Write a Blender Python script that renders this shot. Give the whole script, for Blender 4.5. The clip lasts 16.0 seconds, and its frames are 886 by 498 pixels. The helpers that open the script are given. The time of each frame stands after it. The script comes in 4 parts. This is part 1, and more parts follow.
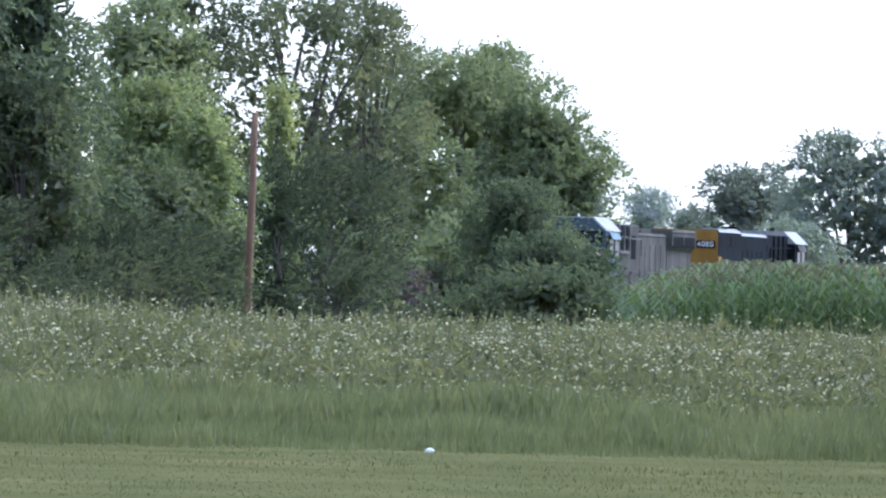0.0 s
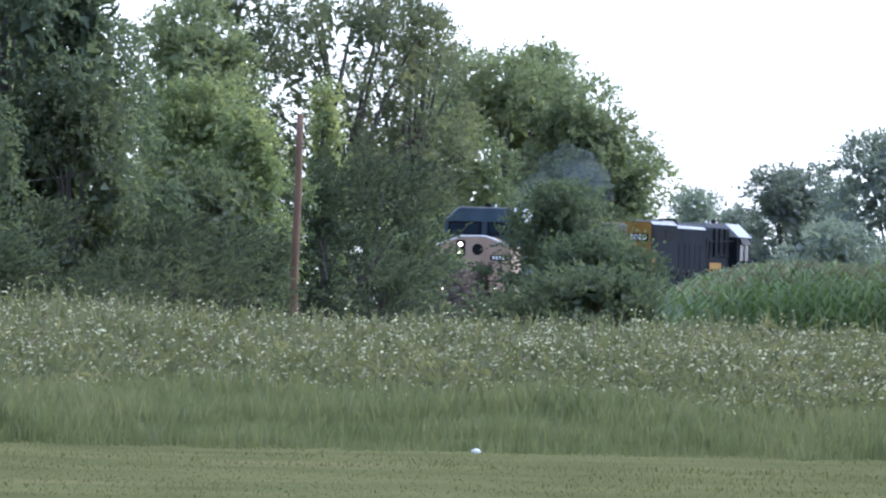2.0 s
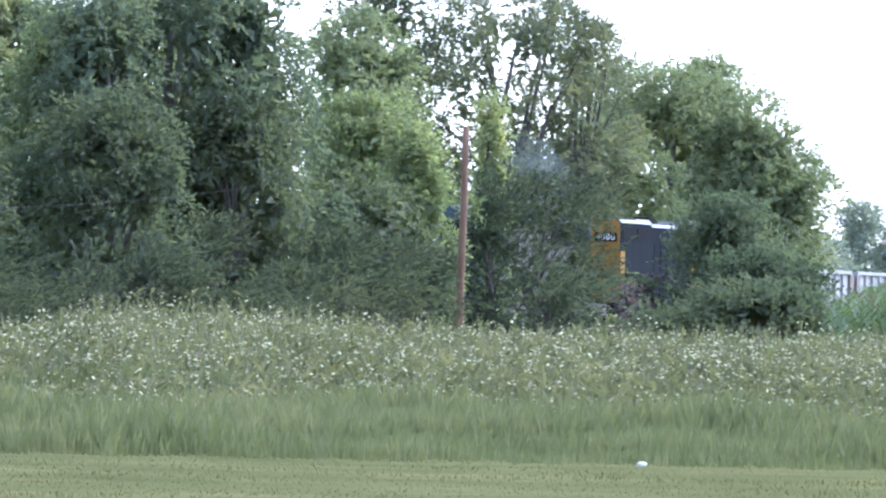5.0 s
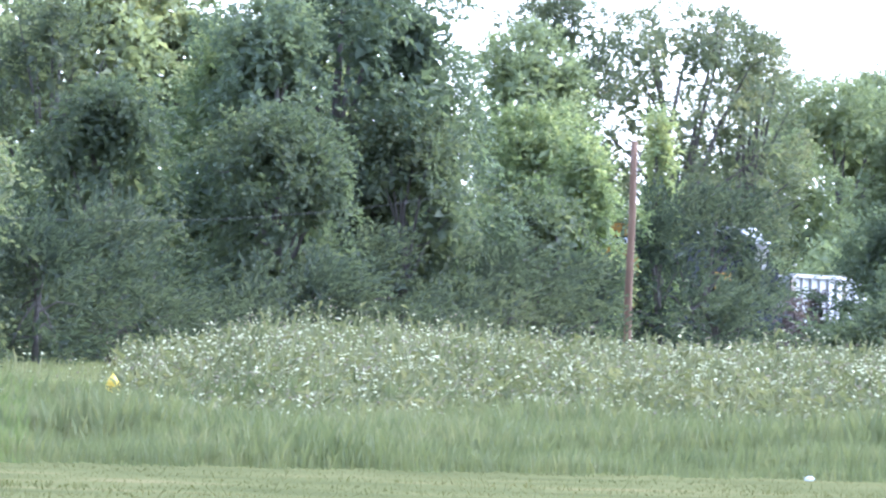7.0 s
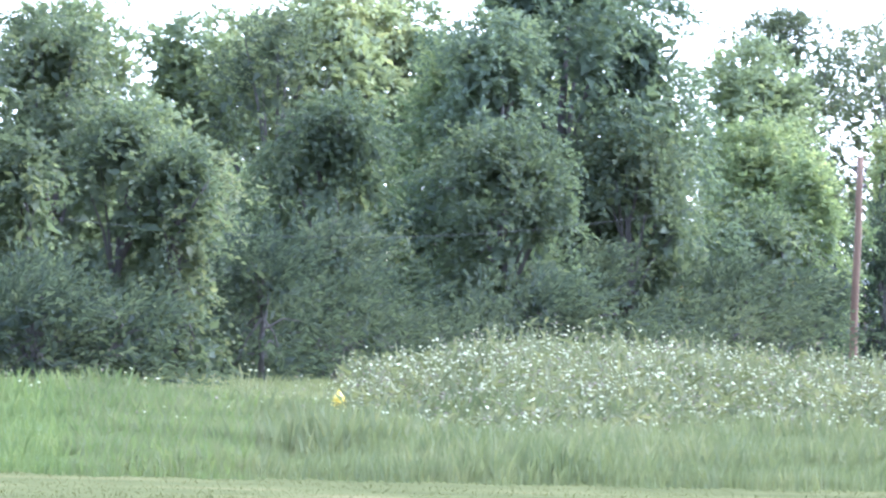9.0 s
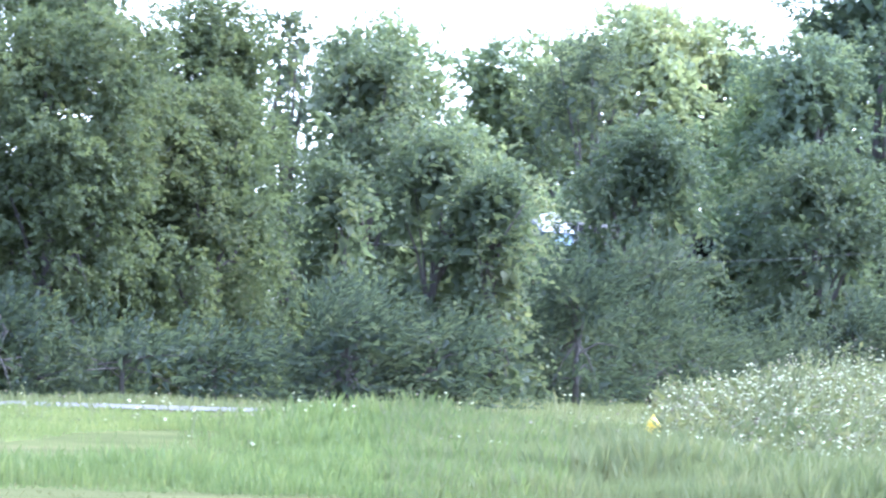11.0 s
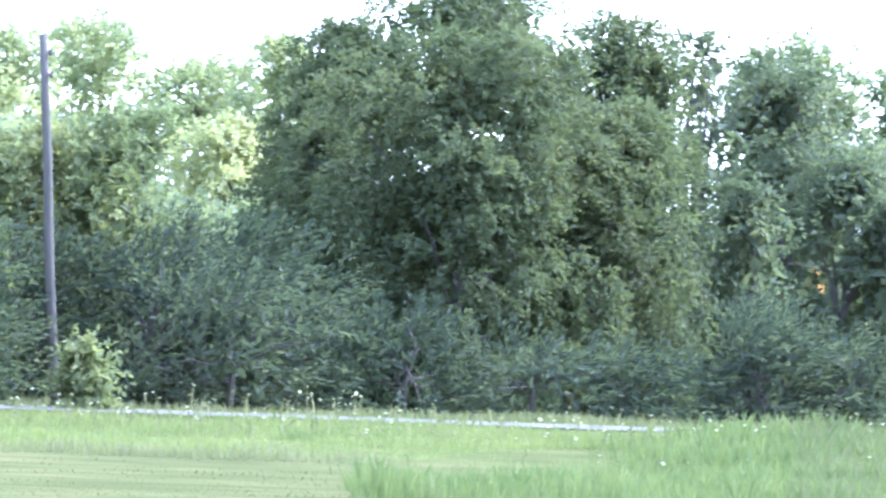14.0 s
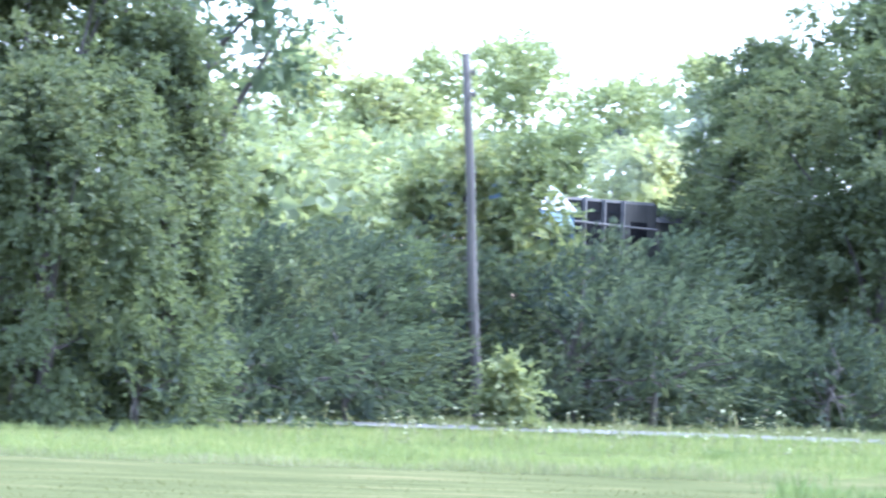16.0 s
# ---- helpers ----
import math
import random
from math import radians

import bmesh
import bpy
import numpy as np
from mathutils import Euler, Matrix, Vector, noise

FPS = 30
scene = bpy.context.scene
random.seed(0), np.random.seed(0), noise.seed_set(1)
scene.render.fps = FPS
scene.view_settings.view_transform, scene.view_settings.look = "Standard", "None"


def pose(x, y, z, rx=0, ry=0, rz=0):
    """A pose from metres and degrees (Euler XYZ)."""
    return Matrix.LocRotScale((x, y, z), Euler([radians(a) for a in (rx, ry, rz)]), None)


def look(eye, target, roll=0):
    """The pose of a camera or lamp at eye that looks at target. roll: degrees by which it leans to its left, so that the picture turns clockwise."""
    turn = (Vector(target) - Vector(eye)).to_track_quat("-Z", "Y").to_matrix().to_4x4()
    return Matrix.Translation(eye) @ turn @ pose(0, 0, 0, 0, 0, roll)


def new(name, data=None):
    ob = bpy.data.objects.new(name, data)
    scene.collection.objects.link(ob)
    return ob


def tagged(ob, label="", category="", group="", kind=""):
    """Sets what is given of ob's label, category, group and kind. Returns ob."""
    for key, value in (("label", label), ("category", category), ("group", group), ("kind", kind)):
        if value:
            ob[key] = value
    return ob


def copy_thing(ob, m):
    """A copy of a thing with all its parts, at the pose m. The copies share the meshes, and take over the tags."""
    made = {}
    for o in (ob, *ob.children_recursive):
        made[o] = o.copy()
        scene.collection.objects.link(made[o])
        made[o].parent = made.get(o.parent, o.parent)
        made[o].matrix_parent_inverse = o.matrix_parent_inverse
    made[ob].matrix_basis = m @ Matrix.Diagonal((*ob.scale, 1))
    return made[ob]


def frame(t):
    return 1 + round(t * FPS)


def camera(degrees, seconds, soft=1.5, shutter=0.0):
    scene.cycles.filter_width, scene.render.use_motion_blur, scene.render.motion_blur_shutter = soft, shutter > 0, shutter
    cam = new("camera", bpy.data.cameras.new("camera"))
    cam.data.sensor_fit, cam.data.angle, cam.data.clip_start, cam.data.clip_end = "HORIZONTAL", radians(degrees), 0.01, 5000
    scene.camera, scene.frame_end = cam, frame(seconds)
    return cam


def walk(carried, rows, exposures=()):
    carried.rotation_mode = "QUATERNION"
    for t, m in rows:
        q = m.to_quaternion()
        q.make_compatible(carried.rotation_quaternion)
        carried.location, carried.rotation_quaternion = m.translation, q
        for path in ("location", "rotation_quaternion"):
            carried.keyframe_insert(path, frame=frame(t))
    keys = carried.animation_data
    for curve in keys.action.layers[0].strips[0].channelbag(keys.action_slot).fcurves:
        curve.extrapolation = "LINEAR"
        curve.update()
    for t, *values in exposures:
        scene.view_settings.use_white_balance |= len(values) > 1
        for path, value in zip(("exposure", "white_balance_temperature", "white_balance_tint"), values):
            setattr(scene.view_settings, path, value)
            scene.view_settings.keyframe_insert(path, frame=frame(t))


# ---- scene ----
# A tripod camera with a long lens, panned to follow a train: seconds, yaw, pitch, roll.
cam = camera(5.611, 16.0, soft=2.2, shutter=0.4)
EYE = 1.6
PAN = [
    (0.0, 0.0000, 0.3744, -1.6656),
    (0.5, 0.0789, 0.3873, -1.7056),
    (1.0, 0.1118, 0.3973, -1.7547),
    (1.5, 0.1951, 0.3946, -1.6831),
    (2.0, 0.2907, 0.3712, -1.5460),
    (2.5, 0.3524, 0.3994, -1.5954),
    (3.0, 0.5272, 0.4037, -1.5447),
    (5.5, 1.5905, 0.4488, -1.5607),
    (6.0, 1.8681, 0.4749, -1.6271),
    (6.5, 2.1365, 0.4767, -1.6556),
    (7.0, 2.4069, 0.4838, -1.6678),
    (7.5, 2.7537, 0.4985, -1.7044),
    (8.0, 3.1359, 0.4891, -1.6084),
    (8.5, 3.5041, 0.4818, -1.5311),
    (9.0, 3.8384, 0.5469, -1.6015),
    (9.5, 4.3065, 0.6252, -1.5818),
    (10.0, 4.8667, 0.6540, -1.6026),
    (12.5, 7.0421, 0.6380, -1.8888),
    (13.0, 7.4618, 0.6710, -1.9928),
    (13.5, 7.9071, 0.6820, -2.0101),
    (14.0, 8.4362, 0.6868, -2.0176),
    (14.5, 8.9511, 0.6748, -2.0271),
    (15.0, 9.5185, 0.6699, -1.9473),
    (15.5, 10.2210, 0.7012, -1.8867),
    (16.0, 11.1171, 0.7152, -1.9870),
]
EXPOSURES = [(0.0, 1.24, 5130, 17), (3.2, 1.24, 5130, 17), (5.5, 2.04, 5030, 19), (8.0, 2.48, 4920, 19), (12.5, 2.84, 4760, 19), (16.0, 2.76, 4780, 16)]
walk(cam, [(t, pose(0, 0, EYE, 90 + pitch, roll, yaw)) for t, yaw, pitch, roll in PAN], EXPOSURES)

# ---- light: a hazy bright sky, the sun high behind the trees to the right ----
SUN_AZ, SUN_EL = 1.05, 0.85
world = bpy.data.worlds.new("hazy_sky")
scene.world = world
world.use_nodes = True
wn, wl = world.node_tree.nodes, world.node_tree.links
wn.clear()
sky = wn.new("ShaderNodeTexSky")
sky.sky_type, sky.sun_disc = "NISHITA", False
sky.sun_elevation, sky.sun_rotation = SUN_EL, SUN_AZ
sky.air_density, sky.dust_density, sky.ozone_density = 1.0, 1.0, 1.0
pale = wn.new("ShaderNodeHueSaturation")
pale.inputs["Saturation"].default_value = 0.48
bg = wn.new("ShaderNodeBackground")
bg.inputs["Strength"].default_value = 0.15
wo = wn.new("ShaderNodeOutputWorld")
wl.new(sky.outputs[0], pale.inputs["Color"])
wl.new(pale.outputs[0], bg.inputs["Color"])
wl.new(bg.outputs[0], wo.inputs["Surface"])
sun = new("sun", bpy.data.lights.new("sun", "SUN"))
sun.data.energy, sun.data.angle, sun.data.color = 1.6, radians(9), (1.0, 0.95, 0.86)
sun.matrix_world = look((math.sin(SUN_AZ) * math.cos(SUN_EL) * 90, math.cos(SUN_AZ) * math.cos(SUN_EL) * 90, math.sin(SUN_EL) * 90), (0, 0, 0))


# ---- materials ----
def nodes_of(name):
    m = bpy.data.materials.new(name)
    m.use_nodes = True
    n, l = m.node_tree.nodes, m.node_tree.links
    n.clear()
    return m, n, l, n.new("ShaderNodeOutputMaterial")


def ramp_of(n, stops):
    r = n.new("ShaderNodeValToRGB")
    e = r.color_ramp.elements
    while len(e) < len(stops):
        e.new(0.5)
    for k, (p, c) in zip(e, stops):
        k.position, k.color = p, (*c, 1)
    return r


def leafy(name, dark, mid, light, through_share=0.46, rough=0.65, patch=0.35, vary=1.0):
    """Leaves: each one a little different, with slow patches of colour over the crown, and light coming through."""
    m, n, l, out = nodes_of(name)
    geo = n.new("ShaderNodeNewGeometry")
    ramp = ramp_of(n, [(0.0, dark), (0.55, mid), (1.0, light)])
    tex = n.new("ShaderNodeTexNoise")
    tex.inputs["Scale"].default_value, tex.inputs["Detail"].default_value = patch, 3
    l.new(geo.outputs["Position"], tex.inputs["Vector"])
    mix = n.new("ShaderNodeMath")
    mix.operation = "MULTIPLY_ADD"
    mix.inputs[1].default_value = 0.36
    l.new(geo.outputs["Random Per Island"], mix.inputs[0])
    part_of = n.new("ShaderNodeMath")
    part_of.operation = "MULTIPLY_ADD"
    part_of.inputs[1].default_value, part_of.inputs[2].default_value = 1.4, -0.38
    l.new(tex.outputs["Fac"], part_of.inputs[0])
    l.new(part_of.outputs[0], mix.inputs[2])
    l.new(mix.outputs[0], ramp.inputs[0])
    own = n.new("ShaderNodeObjectInfo")
    tone = n.new("ShaderNodeMapRange")
    tone.inputs["To Min"].default_value, tone.inputs["To Max"].default_value = 1 - 0.2 * vary, 1 + 0.25 * vary
    l.new(own.outputs["Random"], tone.inputs["Value"])
    hue = n.new("ShaderNodeHueSaturation")
    hue.inputs["Saturation"].default_value = 1.02
    turn = n.new("ShaderNodeMapRange")
    turn.inputs["To Min"].default_value, turn.inputs["To Max"].default_value = 0.5 + 0.015 * vary, 0.5 - 0.015 * vary
    l.new(own.outputs["Random"], turn.inputs["Value"])
    l.new(turn.outputs[0], hue.inputs["Hue"])
    l.new(tone.outputs[0], hue.inputs["Value"])
    l.new(ramp.outputs[0], hue.inputs["Color"])
    ramp = hue
    p = n.new("ShaderNodeBsdfPrincipled")
    p.inputs["Roughness"].default_value = rough
    p.inputs["Specular IOR Level"].default_value = 0.16
    l.new(ramp.outputs[0], p.inputs["Base Color"])
    tr = n.new("ShaderNodeBsdfTranslucent")
    warm = n.new("ShaderNodeMix")
    warm.data_type, warm.blend_type = "RGBA", "MULTIPLY"
    warm.inputs[0].default_value = 1.0
    warm.inputs[7].default_value = (1.45, 1.45, 0.92, 1)
    l.new(ramp.outputs[0], warm.inputs[6])
    l.new(warm.outputs[2], tr.inputs["Color"])
    both = n.new("ShaderNodeMixShader")
    both.inputs[0].default_value = through_share
    l.new(p.outputs[0], both.inputs[1])
    l.new(tr.outputs[0], both.inputs[2])
    l.new(both.outputs[0], out.inputs["Surface"])
    return m


def surface(name, c1, c2, scale=3.0, rough=0.6, metal=0.0, bump=0.2, streak=1.0, c3=None, fine=40.0, spec=0.5):
    """A worn surface: two colours in broad stains, a fine grain and relief."""
    m, n, l, out = nodes_of(name)
    co = n.new("ShaderNodeTexCoord")
    mp = n.new("ShaderNodeMapping")
    mp.inputs["Scale"].default_value = (1, 1, streak)
    l.new(co.outputs["Object"], mp.inputs["Vector"])
    a = n.new("ShaderNodeTexNoise")
    a.inputs["Scale"].default_value, a.inputs["Detail"].default_value, a.inputs["Roughness"].default_value = scale, 6, 0.65
    l.new(mp.outputs[0], a.inputs["Vector"])
    b = n.new("ShaderNodeTexNoise")
    b.inputs["Scale"].default_value, b.inputs["Detail"].default_value = fine, 3
    l.new(mp.outputs[0], b.inputs["Vector"])
    add = n.new("ShaderNodeMath")
    add.operation = "MULTIPLY_ADD"
    add.inputs[1].default_value = 0.3
    l.new(b.outputs["Fac"], add.inputs[0])
    l.new(a.outputs["Fac"], add.inputs[2])
    r = ramp_of(n, [(0.45, c1), (0.72, c2)] + ([(0.86, c3)] if c3 else []))
    l.new(add.outputs[0], r.inputs[0])
    p = n.new("ShaderNodeBsdfPrincipled")
    p.inputs["Roughness"].default_value, p.inputs["Metallic"].default_value = rough, metal
    p.inputs["Specular IOR Level"].default_value = spec
    l.new(r.outputs[0], p.inputs["Base Color"])
    bp = n.new("ShaderNodeBump")
    bp.inputs["Strength"].default_value, bp.inputs["Distance"].default_value = bump, 0.02
    l.new(add.outputs[0], bp.inputs["Height"])
    l.new(bp.outputs[0], p.inputs["Normal"])
    l.new(p.outputs[0], out.inputs["Surface"])
    return m


def glow(name, colour, strength):
    m, n, l, out = nodes_of(name)
    e = n.new("ShaderNodeEmission")
    e.inputs["Color"].default_value, e.inputs["Strength"].default_value = (*colour, 1), strength
    l.new(e.outputs[0], out.inputs["Surface"])
    return m


def vapour(name, colour, share):
    m, n, l, out = nodes_of(name)
    t, d, s = n.new("ShaderNodeBsdfTransparent"), n.new("ShaderNodeBsdfTranslucent"), n.new("ShaderNodeMixShader")
    d.inputs["Color"].default_value = (*colour, 1)
    s.inputs[0].default_value = share
    l.new(t.outputs[0], s.inputs[1])
    l.new(d.outputs[0], s.inputs[2])
    l.new(s.outputs[0], out.inputs["Surface"])
    return m


LEAF = {
    # Pale blue-grey: haze over the distant trees, mixed into the leaf colour.
    "far": leafy("hazed_far_leaves", (0.1782, 0.2045, 0.1956), (0.2127, 0.2437, 0.2259), (0.2720, 0.3043, 0.2678)),
    # Lighter green than the near trees: distance haze is painted into it.
    "back": leafy("hazed_maple_leaves", (0.1699, 0.1999, 0.1221), (0.2189, 0.2503, 0.1481), (0.3494, 0.3559, 0.1982), 0.42),
    "airy": leafy("locust_leaves", (0.0842, 0.1002, 0.0684), (0.1103, 0.1291, 0.0832), (0.2052, 0.2033, 0.1133), 0.42),
    "bush": leafy("cedar_leaves", (0.0788, 0.1026, 0.0687), (0.0983, 0.1228, 0.0802), (0.1467, 0.1691, 0.1074)),
    "shrub": leafy("shrub_leaves", (0.0546, 0.0701, 0.0526), (0.0711, 0.0883, 0.0636), (0.1238, 0.1360, 0.0914)),
    "hedge": leafy("thicket_leaves", (0.0544, 0.0679, 0.0483), (0.0709, 0.0859, 0.0584), (0.1226, 0.1320, 0.0842)),
    # Bright last colour: the sunlit top's highlight, put into the leaves themselves.
    "lime": leafy("lime_leaves_painted_sun", (0.1123, 0.1474, 0.0860), (0.2078, 0.2473, 0.1296), (0.4717, 0.4740, 0.2530), 0.46),
    "olive": leafy("yellowing_leaves", (0.1413, 0.1648, 0.0859), (0.1823, 0.2060, 0.1044), (0.3287, 0.3160, 0.1489), 0.42),
    # Sunlight and haze on the trees beyond the tracks, put into the base colour.
    "pale": leafy("pale_leaves_sun_haze_tint", (0.2406, 0.2687, 0.1509), (0.2944, 0.3224, 0.1788), (0.4285, 0.4199, 0.2270), 0.45),
    "brown": leafy("dry_brush", (0.1467, 0.1193, 0.1155), (0.1890, 0.1530, 0.1507), (0.2520, 0.2110, 0.2024), 0.2),
    "dark": leafy("dark_leaves", (0.1070, 0.1367, 0.0967), (0.1358, 0.1662, 0.1149), (0.2134, 0.2422, 0.1465)),
    "tree": leafy("elm_leaves", (0.0972, 0.1187, 0.0773), (0.1250, 0.1478, 0.0936), (0.2210, 0.2244, 0.1282)),
    "big": leafy("dusty_leaves", (0.0927, 0.1129, 0.0644), (0.1152, 0.1355, 0.0740), (0.1858, 0.1950, 0.1022), vary=0.2),
}
LEAF["bough"] = LEAF["dark"]
BARK = surface("bark", (0.05, 0.042, 0.035), (0.11, 0.095, 0.08), 2.5, 0.9, bump=0.6, streak=0.3)
GROUND = surface("grassy_ground", (0.0757, 0.0840, 0.0336), (0.1202, 0.1260, 0.0484), 0.35, 0.95, bump=0.5, c3=(0.1514, 0.1428, 0.0672), fine=9, spec=0.0)
LAWN = surface("mown_grass", (0.0812, 0.0864, 0.0358), (0.1217, 0.1236, 0.0515), 0.35, 0.95, bump=0.8, c3=(0.1745, 0.1516, 0.0715), fine=25, spec=0.0)
LAWNBLADE = leafy("lawn_blades", (0.0771, 0.0849, 0.0329), (0.1217, 0.1243, 0.0487), (0.1785, 0.1607, 0.0715), 0.25, 0.8, 0.25)
GRASS = leafy("grass_blades", (0.1007, 0.1194, 0.0553), (0.1667, 0.1811, 0.0860), (0.2454, 0.2305, 0.1234), 0.3, 0.6, 0.5)
FRESH = leafy("fresh_grass_blades", (0.1055, 0.1361, 0.0548), (0.1632, 0.1974, 0.0759), (0.2495, 0.2520, 0.1174), 0.35, 0.6, 0.5)
WEED = leafy("weed_stems", (0.1033, 0.1155, 0.0606), (0.1867, 0.1925, 0.1023), (0.2861, 0.2652, 0.1630), 0.3, 0.7, 0.4)
UMBEL = surface("white_flowers", (0.4557, 0.4517, 0.2702), (0.6381, 0.6268, 0.3944), 6, 0.8, spec=0.0)
SEED = surface("dry_flower_heads", (0.16, 0.12, 0.08), (0.3, 0.25, 0.17), 6, 0.9)
CORN = leafy("corn_leaves", (0.0579, 0.0958, 0.0443), (0.0977, 0.1468, 0.0620), (0.1664, 0.2106, 0.0945), 0.35, 0.45, 0.6)
TASSEL = surface("corn_tassels", (0.17, 0.17, 0.08), (0.27, 0.25, 0.13), 8, 0.8)
GRAVEL = surface("gravel", (0.1285, 0.1215, 0.1049), (0.1928, 0.1823, 0.1600), 4, 0.95, bump=0.6, spec=0.0)
BALLAST = surface("ballast", (0.14, 0.13, 0.12), (0.28, 0.26, 0.24), 6, 0.95, bump=1.0)
STEEL = surface("rail_steel", (0.12, 0.08, 0.06), (0.2, 0.16, 0.13), 5, 0.5, 0.7)
POLEWOOD = surface("pole_wood", (0.12, 0.07, 0.042), (0.2, 0.12, 0.075), 4, 0.9, bump=0.6, streak=0.15, c3=(0.26, 0.17, 0.115))
GREYWOOD = surface("grey_pole_wood", (0.07, 0.062, 0.052), (0.12, 0.104, 0.088), 4, 0.9, bump=0.6, streak=0.15)


# ---- mesh helpers ----
def ground_z(x, y):
    """The field lies level, then rises half a metre towards the trees."""
    d = np.hypot(x, y)
    s = np.clip((d - 115) / 55, 0, 1)
    return 0.5 * s * s * (3 - 2 * s)


def arrays(name, verts, faces_n, loops, mats):
    """A mesh from arrays: faces of faces_n corners each (one number or an array)."""
    me = bpy.data.meshes.new(name)
    verts, loops = np.asarray(verts, np.float32), np.asarray(loops, np.int32).ravel()
    count = len(loops) // faces_n if np.isscalar(faces_n) else len(faces_n)
    totals = np.full(count, faces_n, np.int32) if np.isscalar(faces_n) else np.asarray(faces_n, np.int32)
    me.vertices.add(len(verts))
    me.vertices.foreach_set("co", verts.ravel())
    me.loops.add(len(loops))
    me.loops.foreach_set("vertex_index", loops)
    me.polygons.add(count)
    me.polygons.foreach_set("loop_start", np.concatenate(([0], np.cumsum(totals)[:-1])).astype(np.int32))
    me.polygons.foreach_set("loop_total", totals)
    for m in mats:
        me.materials.append(m)
    me.update(calc_edges=True)
    return me


def part(name, bm, material, parent=None, label="", smooth=False):
    me = bpy.data.meshes.new(name)
    bmesh.ops.recalc_face_normals(bm, faces=bm.faces)
    bm.to_mesh(me)
    bm.free()
    if smooth:
        for p in me.polygons:
            p.use_smooth = True
    me.materials.append(material)
    ob = new(name, me)
    if parent:
        ob.parent = parent
    return tagged(ob, label)


def box_into(bm, x0, x1, y0, y1, z0, z1, bevel=0.0):
    made = bmesh.ops.create_cube(bm, size=1, matrix=Matrix.Translation(((x0 + x1) / 2, (y0 + y1) / 2, (z0 + z1) / 2)) @ Matrix.Diagonal((x1 - x0, y1 - y0, z1 - z0, 1)))
    if bevel:
        edges = list({e for v in made["verts"] for e in v.link_edges})
        bmesh.ops.bevel(bm, geom=edges, offset=bevel, segments=2, affect="EDGES")
    return bm


def box(x0, x1, y0, y1, z0, z1, bevel=0.03):
    return box_into(bmesh.new(), x0, x1, y0, y1, z0, z1, bevel)


def prism(profile, x0, x1):
    """A profile of (y, z) corners drawn along x."""
    bm = bmesh.new()
    a = [bm.verts.new((x0, y, z)) for y, z in profile]
    b = [bm.verts.new((x1, y, z)) for y, z in profile]
    bm.faces.new(a), bm.faces.new(b[::-1])
    for i in range(len(a)):
        j = (i + 1) % len(a)
        bm.faces.new((a[i], b[i], b[j], a[j]))
    return bm


def tube_into(bm, pts, radii, sides=7):
    rings = []
    for i, (p, r) in enumerate(zip(pts, radii)):
        p = Vector(p)
        way = (Vector(pts[min(i + 1, len(pts) - 1)]) - Vector(pts[max(i - 1, 0)])).normalized()
        u = way.orthogonal().normalized()
        w = way.cross(u)
        rings.append([bm.verts.new(p + r * (math.cos(a) * u + math.sin(a) * w)) for a in (2 * math.pi * k / sides for k in range(sides))])
    for a, b in zip(rings, rings[1:]):
        for k in range(sides):
            bm.faces.new((a[k], a[(k + 1) % sides], b[(k + 1) % sides], b[k]))
    bm.faces.new(rings[0][::-1]), bm.faces.new(rings[-1])
    return bm


def tube(pts, radii, sides=7):
    return tube_into(bmesh.new(), pts, radii, sides)


def unit(v):
    return v / np.maximum(np.linalg.norm(v, axis=-1, keepdims=True), 1e-9)


def leaves(rng, base, way, size, width=0.55, lift=0.25, face=None):
    """Folded leaf blades, two triangles each, from their base points along their ways, turned to face outwards."""
    n = len(base)
    if face is None:
        face = rng.normal(size=(n, 3)) * 0.5 + np.array([0, 0, 1.0])
    side = unit(np.cross(way, face))
    up = np.cross(side, way)
    s = size[:, None]
    mid = base + way * s * 0.45 + up * s * lift * 0.4
    v = np.stack((base, mid + side * s * width / 2 + up * s * lift * 0.3, base + way * s - up * s * 0.12, mid - side * s * width / 2 + up * s * lift * 0.3), 1)
    i = np.arange(n)[:, None] * 4
    return v.reshape(-1, 3), np.concatenate((i, i + 1, i + 2, i, i + 2, i + 3), 1).reshape(-1)


# ---- trees ----
SHAPES = {  # crown from (share of height), height of the widest part, puff size, leaf length, droop, fullness
    "far": (0.08, 0.4, 0.30, 0.24, 0.2, 1.0),
    "back": (0.1, 0.42, 0.21, 0.21, 0.2, 1.0),
    "airy": (0.2, 0.5, 0.15, 0.18, 0.3, 0.62),
    "bush": (0.0, 0.12, 0.24, 0.15, -0.4, 1.0),
    "shrub": (0.0, 0.25, 0.27, 0.16, -0.3, 1.0),
    "hedge": (0.0, 0.25, 0.28, 0.14, -0.2, 1.0),
    "lime": (0.03, 0.4, 0.24, 0.15, 0.0, 1.0),
    "olive": (0.03, 0.5, 0.24, 0.13, 0.2, 0.9),
    "pale": (0.1, 0.5, 0.22, 0.17, 0.2, 1.0),
    "brown": (0.0, 0.3, 0.3, 0.12, -0.6, 0.7),
    "dark": (0.04, 0.45, 0.2, 0.17, 0.4, 1.0),
    "tree": (0.03, 0.45, 0.24, 0.15, 0.6, 1.0),
    "big": (0.02, 0.42, 0.17, 0.115, 0.5, 1.0),
    "bough": (0.5, 0.6, 0.2, 0.17, 0.5, 0.5),
}


